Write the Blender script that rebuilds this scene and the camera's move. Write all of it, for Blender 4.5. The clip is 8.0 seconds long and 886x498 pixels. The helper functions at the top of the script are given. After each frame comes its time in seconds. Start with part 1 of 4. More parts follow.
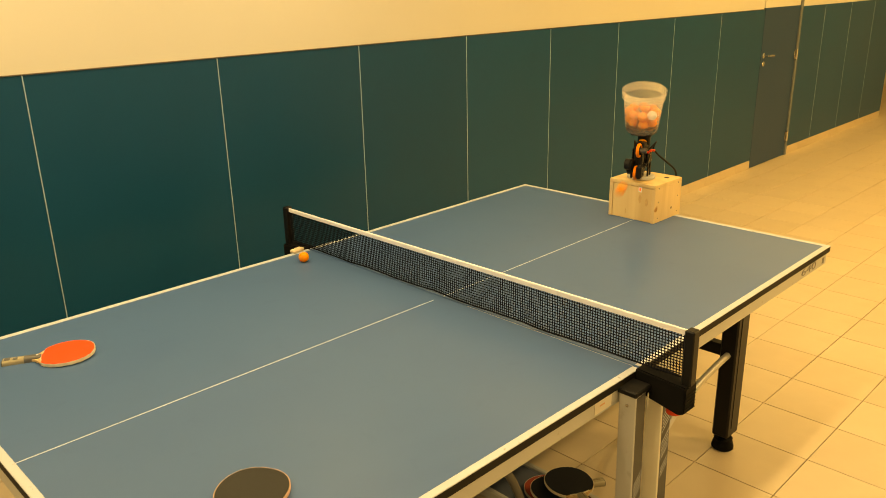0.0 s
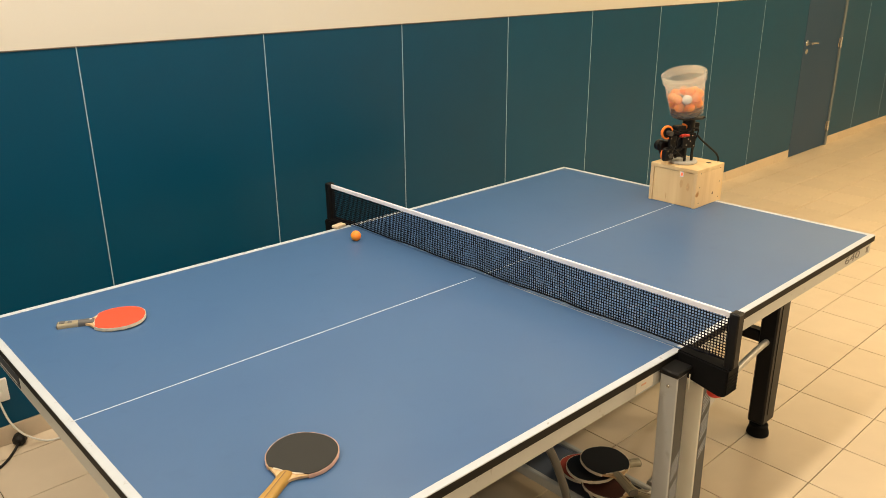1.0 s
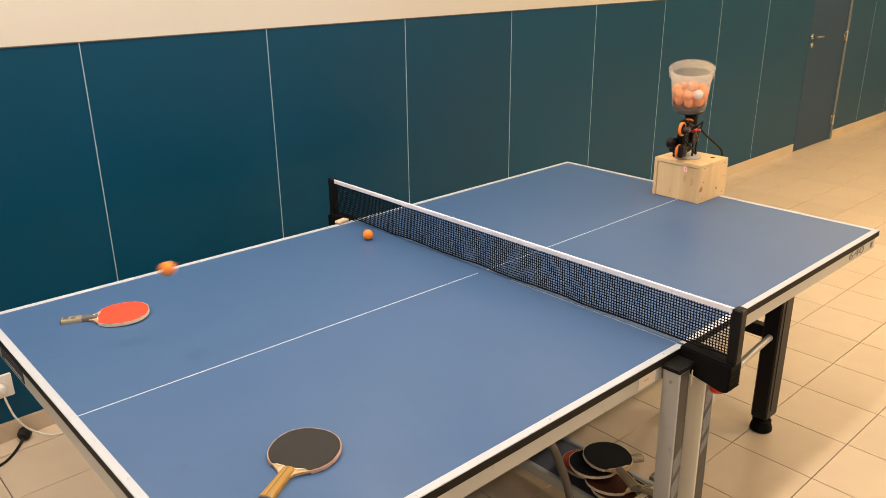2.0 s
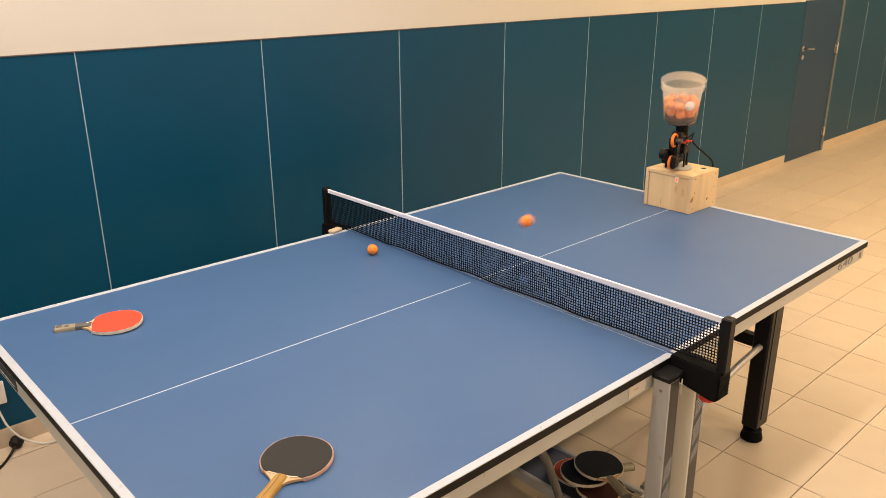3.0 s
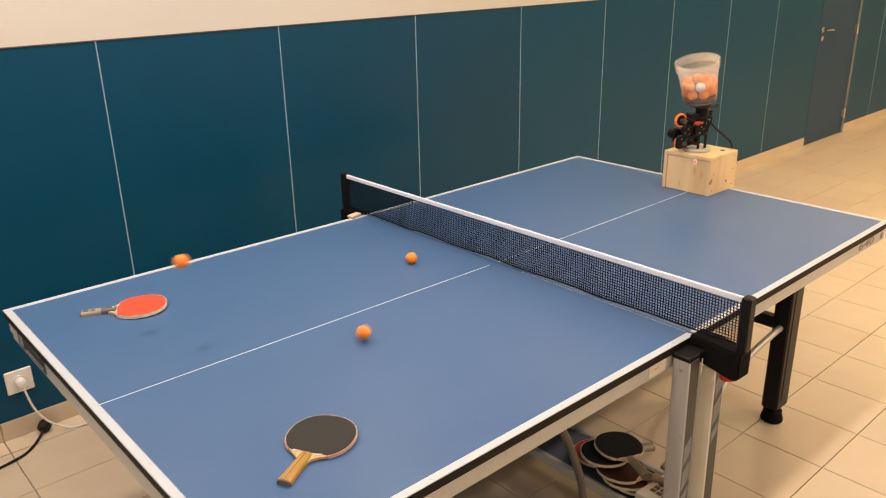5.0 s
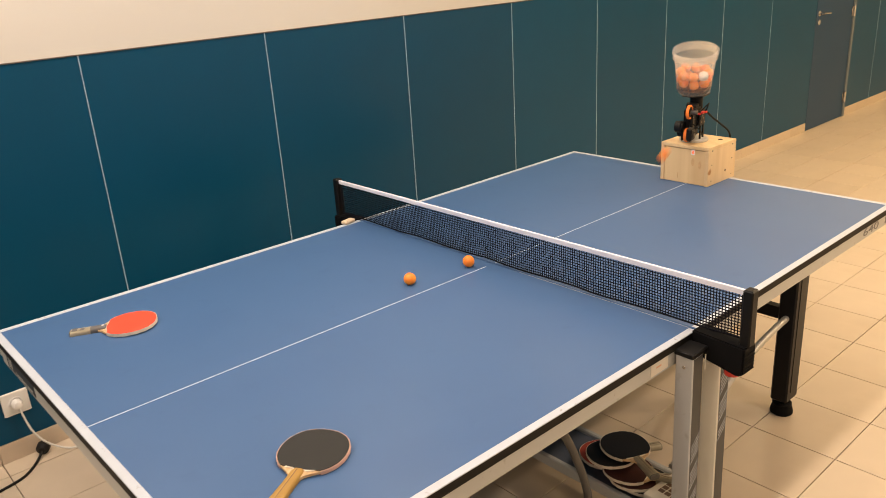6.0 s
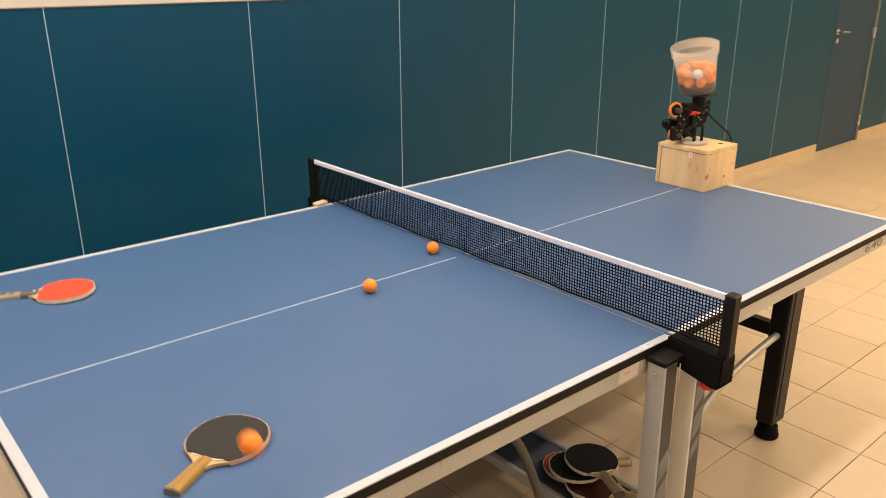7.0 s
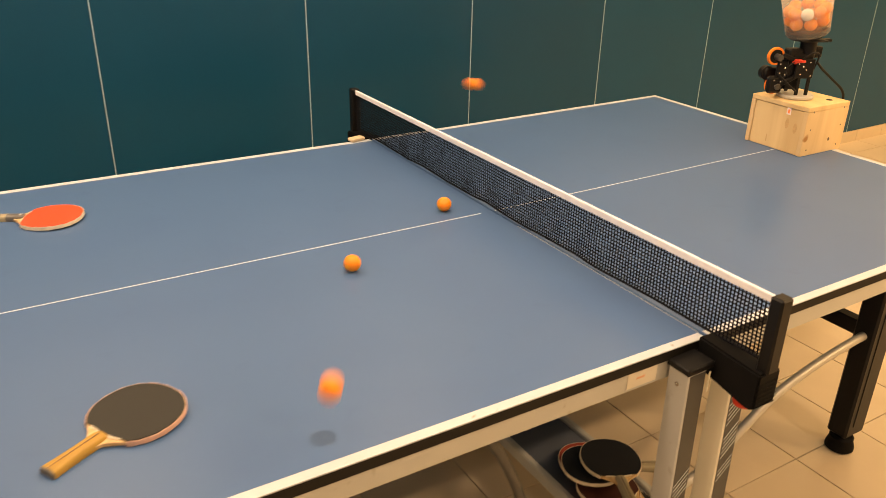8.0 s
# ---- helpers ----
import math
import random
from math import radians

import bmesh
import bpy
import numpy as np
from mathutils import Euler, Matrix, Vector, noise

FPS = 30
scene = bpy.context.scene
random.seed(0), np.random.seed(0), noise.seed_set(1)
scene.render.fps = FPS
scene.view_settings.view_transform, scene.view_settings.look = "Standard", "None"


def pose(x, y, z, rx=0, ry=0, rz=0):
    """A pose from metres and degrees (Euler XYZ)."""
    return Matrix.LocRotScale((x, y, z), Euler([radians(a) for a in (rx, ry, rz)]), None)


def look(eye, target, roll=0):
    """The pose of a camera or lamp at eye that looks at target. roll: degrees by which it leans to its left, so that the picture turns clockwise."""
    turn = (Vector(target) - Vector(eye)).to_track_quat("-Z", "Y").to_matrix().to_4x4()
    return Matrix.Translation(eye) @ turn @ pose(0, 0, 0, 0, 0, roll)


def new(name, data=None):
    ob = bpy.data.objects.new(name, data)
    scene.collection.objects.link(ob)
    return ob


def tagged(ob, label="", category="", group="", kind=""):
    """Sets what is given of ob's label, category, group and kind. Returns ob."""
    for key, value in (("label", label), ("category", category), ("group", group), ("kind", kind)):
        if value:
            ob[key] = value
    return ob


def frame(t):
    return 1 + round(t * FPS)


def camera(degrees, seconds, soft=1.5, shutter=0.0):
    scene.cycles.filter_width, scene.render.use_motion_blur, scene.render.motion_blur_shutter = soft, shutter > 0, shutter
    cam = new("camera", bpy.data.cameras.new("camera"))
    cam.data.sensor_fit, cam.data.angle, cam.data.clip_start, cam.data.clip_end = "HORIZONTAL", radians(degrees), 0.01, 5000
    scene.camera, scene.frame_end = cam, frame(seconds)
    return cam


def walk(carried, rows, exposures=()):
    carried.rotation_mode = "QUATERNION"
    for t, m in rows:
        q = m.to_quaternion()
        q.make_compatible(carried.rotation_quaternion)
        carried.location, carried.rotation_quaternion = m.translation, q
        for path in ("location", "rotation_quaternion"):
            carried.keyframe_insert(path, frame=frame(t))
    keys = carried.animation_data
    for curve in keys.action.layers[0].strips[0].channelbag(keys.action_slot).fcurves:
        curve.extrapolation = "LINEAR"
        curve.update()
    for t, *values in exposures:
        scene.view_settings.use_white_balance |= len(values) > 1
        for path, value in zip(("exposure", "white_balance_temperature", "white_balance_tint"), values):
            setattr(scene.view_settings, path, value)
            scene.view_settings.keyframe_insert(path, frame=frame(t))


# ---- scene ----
cam = camera(58.88, 8.0, soft=0.55, shutter=0.5)
PATH = [
    (0, (-1.7281, -1.7552, 1.7564), (-0.3963, -0.4078, 1.1155), -1.21),
    (0.2, (-1.7487, -1.7629, 1.7599), (-0.4168, -0.4186, 1.1127), -1.00),
    (0.5, (-1.7742, -1.7598, 1.7632), (-0.4522, -0.409, 1.1092), -0.88),
    (0.8, (-1.7854, -1.744, 1.7519), (-0.4946, -0.3689, 1.0865), -0.54),
    (1, (-1.7856, -1.7409, 1.7444), (-0.5129, -0.355, 1.0664), -0.41),
    (2.3, (-1.7797, -1.7451, 1.75), (-0.5187, -0.3556, 1.058), -0.54),
    (2.5, (-1.7816, -1.7503, 1.7511), (-0.5171, -0.3609, 1.0652), -0.55),
    (3, (-1.7885, -1.7582, 1.7544), (-0.5104, -0.3731, 1.0849), -0.22),
    (3.5, (-1.7893, -1.7563, 1.755), (-0.5053, -0.3717, 1.096), 0.03),
    (4, (-1.789, -1.7582, 1.7561), (-0.5054, -0.3698, 1.1043), 0.00),
    (4.5, (-1.7935, -1.7606, 1.7483), (-0.5155, -0.3706, 1.0889), -0.26),
    (5, (-1.8092, -1.7659, 1.7432), (-0.5685, -0.3605, 1.0464), -1.13),
    (5.2, (-1.8131, -1.7684, 1.7401), (-0.594, -0.35, 1.0315), -1.70),
    (6.3, (-1.7117, -1.7498, 1.7172), (-0.4753, -0.3352, 1.0313), -3.99),
    (6.5, (-1.6886, -1.75, 1.6974), (-0.441, -0.3399, 1.0229), -3.17),
    (6.8, (-1.6191, -1.7322, 1.6392), (-0.3791, -0.312, 0.9716), -1.25),
    (7, (-1.561, -1.7215, 1.6093), (-0.3405, -0.2898, 0.9307), -0.09),
    (7.3, (-1.4507, -1.7013, 1.5806), (-0.3061, -0.2378, 0.8402), 0.30),
    (7.5, (-1.3792, -1.6816, 1.5782), (-0.312, -0.1917, 0.7775), 0.46),
    (7.7, (-1.3007, -1.6711, 1.567), (-0.3039, -0.1475, 0.7394), 1.34),
    (8, (-1.1721, -1.6453, 1.5641), (-0.2215, -0.0983, 0.7256), 1.30),
]
EXPOSURES = [
    (0.0, -0.16, 20000, -7),
    (0.25, -0.12, 12600, -6),
    (0.5, -0.06, 8450, -4),
    (0.75, -0.02, 7200, -2),
    (1.0, -0.05, 6620, -1),
    (2.4, -0.07, 6380, 9),
    (5.2, -0.09, 6420, 9),
    (7.0, -0.06, 6560, 9),
    (7.5, 0.02, 7800, 14),
    (8.0, 0.06, 9400, 12),
]
walk(cam, [(t, look(eye, target, roll)) for t, eye, target, roll in PATH], EXPOSURES)

# ---- light ----
world = bpy.data.worlds.new("world")
world.use_nodes = True
world.node_tree.nodes["Background"].inputs[0].default_value = (1.0, 0.9, 0.75, 1)
world.node_tree.nodes["Background"].inputs[1].default_value = 0.05
scene.world = world
CEILING = 2.8
LAMPS = [(-2.35 + 1.35 * i, 1.0, (22, 18, 13, 6, 6, 8, 10, 11, 11)[i]) for i in range(9)] + [(-3.05 + 1.35 * i, -0.55, (8, 7, 27, 9, 10, 12, 14)[i]) for i in range(7)]
# added fill: a room-side row and a west pair brighten floor, posts and panels
LAMPS += [(-2.9 + 1.8 * i, -2.6, (8, 10, 27, 48, 46, 62, 76, 76)[i]) for i in range(8)] + [(-3.0, -0.95, 8), (-4.3, -0.95, 12)]


def lamp_colour(x):
    """Cooler lamps over the table, warmer ones along the passage."""
    k = min(1, max(0, (x - 0.2) / 3.0))
    return (1.0, 0.815 - 0.115 * k, 0.665 - 0.285 * k)


for lx, ly, watts in LAMPS:
    data = bpy.data.lights.new("downlight_glow", "AREA")
    data.shape, data.size, data.energy, data.color = "DISK", 0.16, watts, lamp_colour(lx)
    new("downlight_glow", data).matrix_world = pose(lx, ly, CEILING - 0.03)


# ---- materials ----
def material(name, colour, rough=0.5, metal=0.0, vary=0.12, scale=8.0, bump=0.0, bump_scale=120.0, spec=0.5, random_piece=0.0, emit=None, coat=0.0, rough_vary=0.06):
    m = bpy.data.materials.new(name)
    m.use_nodes = True
    nt = m.node_tree
    b = nt.nodes["Principled BSDF"]
    b.inputs["Metallic"].default_value = metal
    b.inputs["Specular IOR Level"].default_value = spec
    b.inputs["Coat Weight"].default_value = coat
    co = nt.nodes.new("ShaderNodeTexCoord")
    n1 = nt.nodes.new("ShaderNodeTexNoise")
    n1.inputs["Scale"].default_value, n1.inputs["Detail"].default_value = scale, 6
    nt.links.new(co.outputs["Object"], n1.inputs["Vector"])
    ramp = nt.nodes.new("ShaderNodeMix")
    ramp.data_type = "RGBA"
    ramp.inputs[6].default_value = (*[c * (1 - vary) for c in colour], 1)
    ramp.inputs[7].default_value = (*[min(1, c * (1 + vary)) for c in colour], 1)
    nt.links.new(n1.outputs["Fac"], ramp.inputs[0])
    out = ramp.outputs[2]
    if random_piece:
        info = nt.nodes.new("ShaderNodeObjectInfo")
        hsv = nt.nodes.new("ShaderNodeHueSaturation")
        mr = nt.nodes.new("ShaderNodeMapRange")
        mr.inputs[3].default_value, mr.inputs[4].default_value = 1 - random_piece, 1 + random_piece
        nt.links.new(info.outputs["Random"], mr.inputs[0])
        nt.links.new(mr.outputs[0], hsv.inputs["Value"])
        nt.links.new(out, hsv.inputs["Color"])
        out = hsv.outputs[0]
    nt.links.new(out, b.inputs["Base Color"])
    r = nt.nodes.new("ShaderNodeMapRange")
    r.inputs[3].default_value, r.inputs[4].default_value = max(0.02, rough - rough_vary), min(1, rough + rough_vary)
    n2 = nt.nodes.new("ShaderNodeTexNoise")
    n2.inputs["Scale"].default_value, n2.inputs["Detail"].default_value = bump_scale, 3
    nt.links.new(co.outputs["Object"], n2.inputs["Vector"])
    nt.links.new(n1.outputs["Fac"], r.inputs[0])
    nt.links.new(r.outputs[0], b.inputs["Roughness"])
    if bump:
        bp = nt.nodes.new("ShaderNodeBump")
        bp.inputs["Strength"].default_value, bp.inputs["Distance"].default_value = bump, 0.001
        nt.links.new(n2.outputs["Fac"], bp.inputs["Height"])
        nt.links.new(bp.outputs[0], b.inputs["Normal"])
    if emit:
        b.inputs["Emission Color"].default_value = (*emit[0], 1)
        b.inputs["Emission Strength"].default_value = emit[1]
    return m


def wood_material(name, light, dark, stretch, rough=0.55):
    """Straight-grained wood with soft bands along one axis and a few darker knots."""
    m = bpy.data.materials.new(name)
    m.use_nodes = True
    nt = m.node_tree
    b = nt.nodes["Principled BSDF"]
    b.inputs["Roughness"].default_value = rough
    co = nt.nodes.new("ShaderNodeTexCoord")
    mp = nt.nodes.new("ShaderNodeMapping")
    mp.inputs["Scale"].default_value = stretch
    nt.links.new(co.outputs["Object"], mp.inputs[0])
    n = nt.nodes.new("ShaderNodeTexNoise")
    n.inputs["Scale"].default_value, n.inputs["Detail"].default_value, n.inputs["Distortion"].default_value = 10, 8, 0.6
    nt.links.new(mp.outputs[0], n.inputs["Vector"])
    v = nt.nodes.new("ShaderNodeTexNoise")
    v.inputs["Scale"].default_value, v.inputs["Detail"].default_value = 14, 1
    nt.links.new(co.outputs["Object"], v.inputs["Vector"])
    cr = nt.nodes.new("ShaderNodeValToRGB")
    cr.color_ramp.elements[0].position, cr.color_ramp.elements[0].color = 0.35, (*dark, 1)
    cr.color_ramp.elements[1].position, cr.color_ramp.elements[1].color = 0.62, (*light, 1)
    nt.links.new(n.outputs["Fac"], cr.inputs[0])
    knot = nt.nodes.new("ShaderNodeValToRGB")
    knot.color_ramp.elements[0].position, knot.color_ramp.elements[0].color = 0.76, (1, 1, 1, 1)
    knot.color_ramp.elements[1].position, knot.color_ramp.elements[1].color = 0.80, (0.55, 0.36, 0.2, 1)
    nt.links.new(v.outputs["Fac"], knot.inputs[0])
    mul = nt.nodes.new("ShaderNodeMix")
    mul.data_type, mul.blend_type = "RGBA", "MULTIPLY"
    mul.inputs[0].default_value = 1
    nt.links.new(cr.outputs[0], mul.inputs[6])
    nt.links.new(knot.outputs[0], mul.inputs[7])
    nt.links.new(mul.outputs[2], b.inputs["Base Color"])
    return m


def bucket_material(name, clear):
    """Milky clear plastic: part see-through, part scattering, with a soft gloss."""
    m = bpy.data.materials.new(name)
    m.use_nodes = True
    nt = m.node_tree
    b = nt.nodes["Principled BSDF"]
    b.inputs["Base Color"].default_value = (0.78, 0.75, 0.72, 1)
    b.inputs["Roughness"].default_value = 0.3
    tr = nt.nodes.new("ShaderNodeBsdfTransparent")
    tl = nt.nodes.new("ShaderNodeBsdfTranslucent")
    tl.inputs[0].default_value = (0.9, 0.88, 0.85, 1)
    a = nt.nodes.new("ShaderNodeMixShader")
    a.inputs[0].default_value = 0.75
    nt.links.new(b.outputs[0], a.inputs[1])
    nt.links.new(tl.outputs[0], a.inputs[2])
    c = nt.nodes.new("ShaderNodeMixShader")
    c.inputs[0].default_value = clear
    nt.links.new(a.outputs[0], c.inputs[1])
    nt.links.new(tr.outputs[0], c.inputs[2])
    nt.links.new(c.outputs[0], nt.nodes["Material Output"].inputs[0])
    return m


M_TABLE = material("table_blue", (0.061, 0.134, 0.296), 0.37, vary=0.04, scale=5, spec=0.28, rough_vary=0.03)
M_LINE = material("line_white", (0.50, 0.55, 0.64), 0.45, vary=0.05, scale=30)
M_CENTRE = material("centre_line_paint", (0.66, 0.74, 0.88), 0.45, vary=0.05, scale=30)
M_SEAM = material("pale_seam_strip", (0.30, 0.34, 0.42), 0.5, vary=0.3, scale=40)
M_EDGE = material("edge_black", (0.014, 0.013, 0.012), 0.6, spec=0.15)
M_APRON = material("apron_grey", (0.47, 0.48, 0.47), 0.42, vary=0.05)
M_POST = material("aluminium_grey", (0.52, 0.54, 0.56), 0.4, metal=0.15, vary=0.05)
M_POST2 = material("cream_metal", (0.86, 0.83, 0.73), 0.5, vary=0.05)
M_POSTDARK = material("post_dark_grey", (0.05, 0.052, 0.055), 0.45, spec=0.3)
M_BLACK = material("black_plastic", (0.007, 0.007, 0.008), 0.45, spec=0.2, bump=0.1, bump_scale=300)
M_CLAMP = material("dull_black_plastic", (0.006, 0.006, 0.007), 0.65, spec=0.08, bump=0.1, bump_scale=300)
M_BLACKPAINT = material("black_paint", (0.008, 0.008, 0.010), 0.35, spec=0.18, bump=0.05, bump_scale=200)
M_STEEL = material("steel_tube", (0.50, 0.49, 0.47), 0.45, metal=0.5)
M_GUNMETAL = material("grey_tube", (0.08, 0.08, 0.08), 0.35, metal=0.5)
M_RED = material("red_plastic", (0.6, 0.04, 0.025), 0.4)
M_NET = material("net_black", (0.006, 0.007, 0.012), 0.8, spec=0.08)
M_TAPE = material("net_tape", (0.80, 0.82, 0.95), 0.8, vary=0.06, scale=60, bump=0.3, bump_scale=900)
M_PANEL = material("petrol_laminate", (0.0008, 0.060, 0.130), 0.32, vary=0.10, scale=1.6, bump=0.03, bump_scale=250, spec=0.22, rough_vary=0.03, random_piece=0.05)
M_STRIP = material("joint_strip", (0.33, 0.47, 0.60), 0.5)
M_TOPLINE = material("brown_line", (0.10, 0.085, 0.070), 0.7)
M_WALL = material("cream_paint", (0.65, 0.635, 0.60), 0.8, vary=0.04, scale=1.2, bump=0.15, bump_scale=160)
M_SKIRT = material("skirting_tile", (0.58, 0.48, 0.37), 0.4, vary=0.08, scale=12, random_piece=0.04)
M_TILE = material("beige_tile", (0.60, 0.50, 0.385), 0.36, vary=0.09, scale=5, bump=0.06, bump_scale=60, random_piece=0.045)
M_GROUT = material("grout", (0.10, 0.075, 0.052), 0.9, vary=0.2, scale=30)
M_DOOR = material("door_slate", (0.022, 0.060, 0.125), 0.4, spec=0.18, vary=0.06, scale=2)
M_FRAME = material("door_frame_grey", (0.13, 0.16, 0.19), 0.45)
M_CHROME = material("satin_chrome", (0.62, 0.61, 0.6), 0.25, metal=1.0)
M_WHITE = material("white_plastic", (0.78, 0.77, 0.75), 0.35, vary=0.03)
M_CABLE_W = material("white_cable", (0.7, 0.69, 0.66), 0.5)
M_RUBBER = material("black_rubber", (0.011, 0.0105, 0.010), 0.6, spec=0.25)
M_BALL = material("ball_orange", (1.0, 0.30, 0.035), 0.5, vary=0.03, scale=20)
for slot, value in (("Subsurface Weight", 0.6), ("Subsurface Scale", 0.012)):
    M_BALL.node_tree.nodes["Principled BSDF"].inputs[slot].default_value = value
M_BALLW = material("ball_white", (0.85, 0.83, 0.8), 0.5, vary=0.03)
M_PINE = wood_material("pine", (0.80, 0.60, 0.34), (0.66, 0.46, 0.24), (1, 1, 0.12))
M_PINE_S = wood_material("pine_side", (0.80, 0.60, 0.36), (0.66, 0.47, 0.26), (1, 1, 0.12))
M_PLY = wood_material("bat_plywood", (0.66, 0.47, 0.27), (0.5, 0.33, 0.17), (1, 8, 20))
M_HANDLE = wood_material("bat_handle_wood", (0.50, 0.31, 0.075), (0.34, 0.19, 0.032), (0.2, 6, 6))
M_HANDLE2 = wood_material("pale_handle_wood", (0.44, 0.39, 0.28), (0.27, 0.24, 0.17), (0.2, 6, 6))
M_RUBRED = material("bat_red_rubber", (0.80, 0.07, 0.03), 0.55, vary=0.05, bump=0.25, bump_scale=900)
M_RUBBLK = material("bat_black_rubber", (0.018, 0.019, 0.019), 0.62, vary=0.15, scale=14, bump=0.3, bump_scale=900, spec=0.35)
M_RUBNEW = material("spare_black_rubber", (0.012, 0.012, 0.014), 0.5, bump=0.3, bump_scale=900, spec=0.3)
M_RUBRED2 = material("worn_red_rubber", (0.35, 0.05, 0.03), 0.55)
M_RUBRED3 = material("dark_red_rubber", (0.055, 0.014, 0.010), 0.6)
M_GREYHANDLE = material("handle_grey", (0.11, 0.11, 0.115), 0.5)
M_ENDCAP = material("worn_handle_end", (0.13, 0.12, 0.105), 0.7, vary=0.6, scale=120)
M_REDEDGE = material("bat_red_edge", (0.68, 0.43, 0.34), 0.6, vary=0.3, scale=60)
M_TAPEEDGE = material("bat_edge_tape", (0.68, 0.62, 0.52), 0.7, vary=0.3, scale=70)
M_ORANGE = material("orange_tyre", (0.90, 0.22, 0.03), 0.55)
M_TURN = material("printed_grey", (0.45, 0.44, 0.42), 0.55, vary=0.08, scale=40)
M_BUCKET = bucket_material("milky_plastic", 0.76)
M_RIM = bucket_material("milky_rim", 0.72)
M_CEIL = material("ceiling_paint", (0.55, 0.52, 0.47), 0.9, vary=0.03)
M_LAMP = material("lamp_diffuser", (0.9, 0.85, 0.75), 0.6, emit=((1.0, 0.85, 0.62), 12.0))
M_LED = material("led_red", (0.9, 0.1, 0.05), 0.3, emit=((1.0, 0.10, 0.03), 1.6))
M_TRAY = material("tray_blue_grey", (0.085, 0.10, 0.135), 0.5, vary=0.1)
M_LABEL = material("paper_label", (0.72, 0.68, 0.6), 0.6, vary=0.06)
M_INK = material("brown_ink", (0.16, 0.10, 0.07), 0.7)
M_INKG = material("grey_ink", (0.17, 0.17, 0.175), 0.6)
M_BLUEINK = material("dark_blue_ink", (0.03, 0.04, 0.055), 0.6)
M_INKO = material("orange_ink", (0.72, 0.42, 0.28), 0.6)
M_CARD = material("cardboard", (0.62, 0.5, 0.36), 0.8)


def darken_spots(m, scale, start, full, tint):
    """Darkens scattered patches of a material's paint: scuffs, dirt and painted-in ball shadow spots."""
    nt = m.node_tree
    slot = nt.nodes["Principled BSDF"].inputs["Base Color"]
    paint = slot.links[0].from_socket
    co = nt.nodes.new("ShaderNodeTexCoord")
    n = nt.nodes.new("ShaderNodeTexNoise")
    n.inputs["Scale"].default_value, n.inputs["Detail"].default_value, n.inputs["Distortion"].default_value = scale, 4, 0.4
    nt.links.new(co.outputs["Object"], n.inputs["Vector"])
    ramp = nt.nodes.new("ShaderNodeValToRGB")
    ramp.color_ramp.elements[0].position, ramp.color_ramp.elements[0].color = start, (1, 1, 1, 1)
    ramp.color_ramp.elements[1].position, ramp.color_ramp.elements[1].color = full, (*tint, 1)
    nt.links.new(n.outputs["Fac"], ramp.inputs[0])
    mul = nt.nodes.new("ShaderNodeMix")
    mul.data_type, mul.blend_type = "RGBA", "MULTIPLY"
    mul.inputs[0].default_value = 1
    nt.links.new(paint, mul.inputs[6])
    nt.links.new(ramp.outputs[0], mul.inputs[7])
    nt.links.new(mul.outputs[2], slot)


# faint small spots put the look of ball shadows into the table colour
darken_spots(M_TABLE, 13, 0.62, 0.78, (0.93, 0.93, 0.94))
darken_spots(M_TABLE, 2.3, 0.48, 0.70, (0.93, 0.94, 0.96))
darken_spots(M_LINE, 55, 0.66, 0.74, (0.62, 0.58, 0.52))
darken_spots(M_APRON, 38, 0.66, 0.76, (0.72, 0.70, 0.66))
darken_spots(M_TILE, 3.1, 0.52, 0.75, (0.93, 0.92, 0.90))
darken_spots(M_PANEL, 0.9, 0.45, 0.70, (0.90, 0.93, 0.94))
darken_spots(M_POST, 26, 0.62, 0.75, (0.80, 0.79, 0.77))


# ---- mesh helpers ----
def part(name, bm, mat, parent=None, label="", smooth=False):
    me = bpy.data.meshes.new(name)
    bm.to_mesh(me)
    bm.free()
    for m in (mat if isinstance(mat, (list, tuple)) else (mat,)):
        me.materials.append(m)
    if smooth:
        me.shade_smooth()
        me.set_sharp_from_angle(angle=radians(40))
    ob = new(name, me)
    if parent:
        ob.parent = parent
    return tagged(ob, label)


def thing(name, m, label, category, group="", kind=""):
    ob = new(name)
    ob.empty_display_size = 0.05
    ob.matrix_world = m
    return tagged(ob, label, category, group, kind)


def block(size, at=(0, 0, 0), bevel=0.0, bm=None, turn=None, segs=1, mat=0):
    """A box of that size centred at a place, with bevelled edges, added to bm."""
    bm = bm or bmesh.new()
    m = Matrix.Translation(at) @ (turn or Matrix()) @ Matrix.Diagonal((*size, 1))
    made = bmesh.ops.create_cube(bm, size=1, matrix=m)["verts"]
    faces = list({f for v in made for f in v.link_faces})
    for f in faces:
        f.material_index = mat
    if bevel:
        edges = list({e for v in made for e in v.link_edges})
        bmesh.ops.bevel(bm, geom=edges, offset=bevel, segments=segs, affect="EDGES", profile=0.6)
    return bm


def span(x0, x1, y0, y1, z0, z1, bevel=0.0, bm=None, mat=0):
    return block((x1 - x0, y1 - y0, z1 - z0), ((x0 + x1) / 2, (y0 + y1) / 2, (z0 + z1) / 2), bevel, bm, mat=mat)


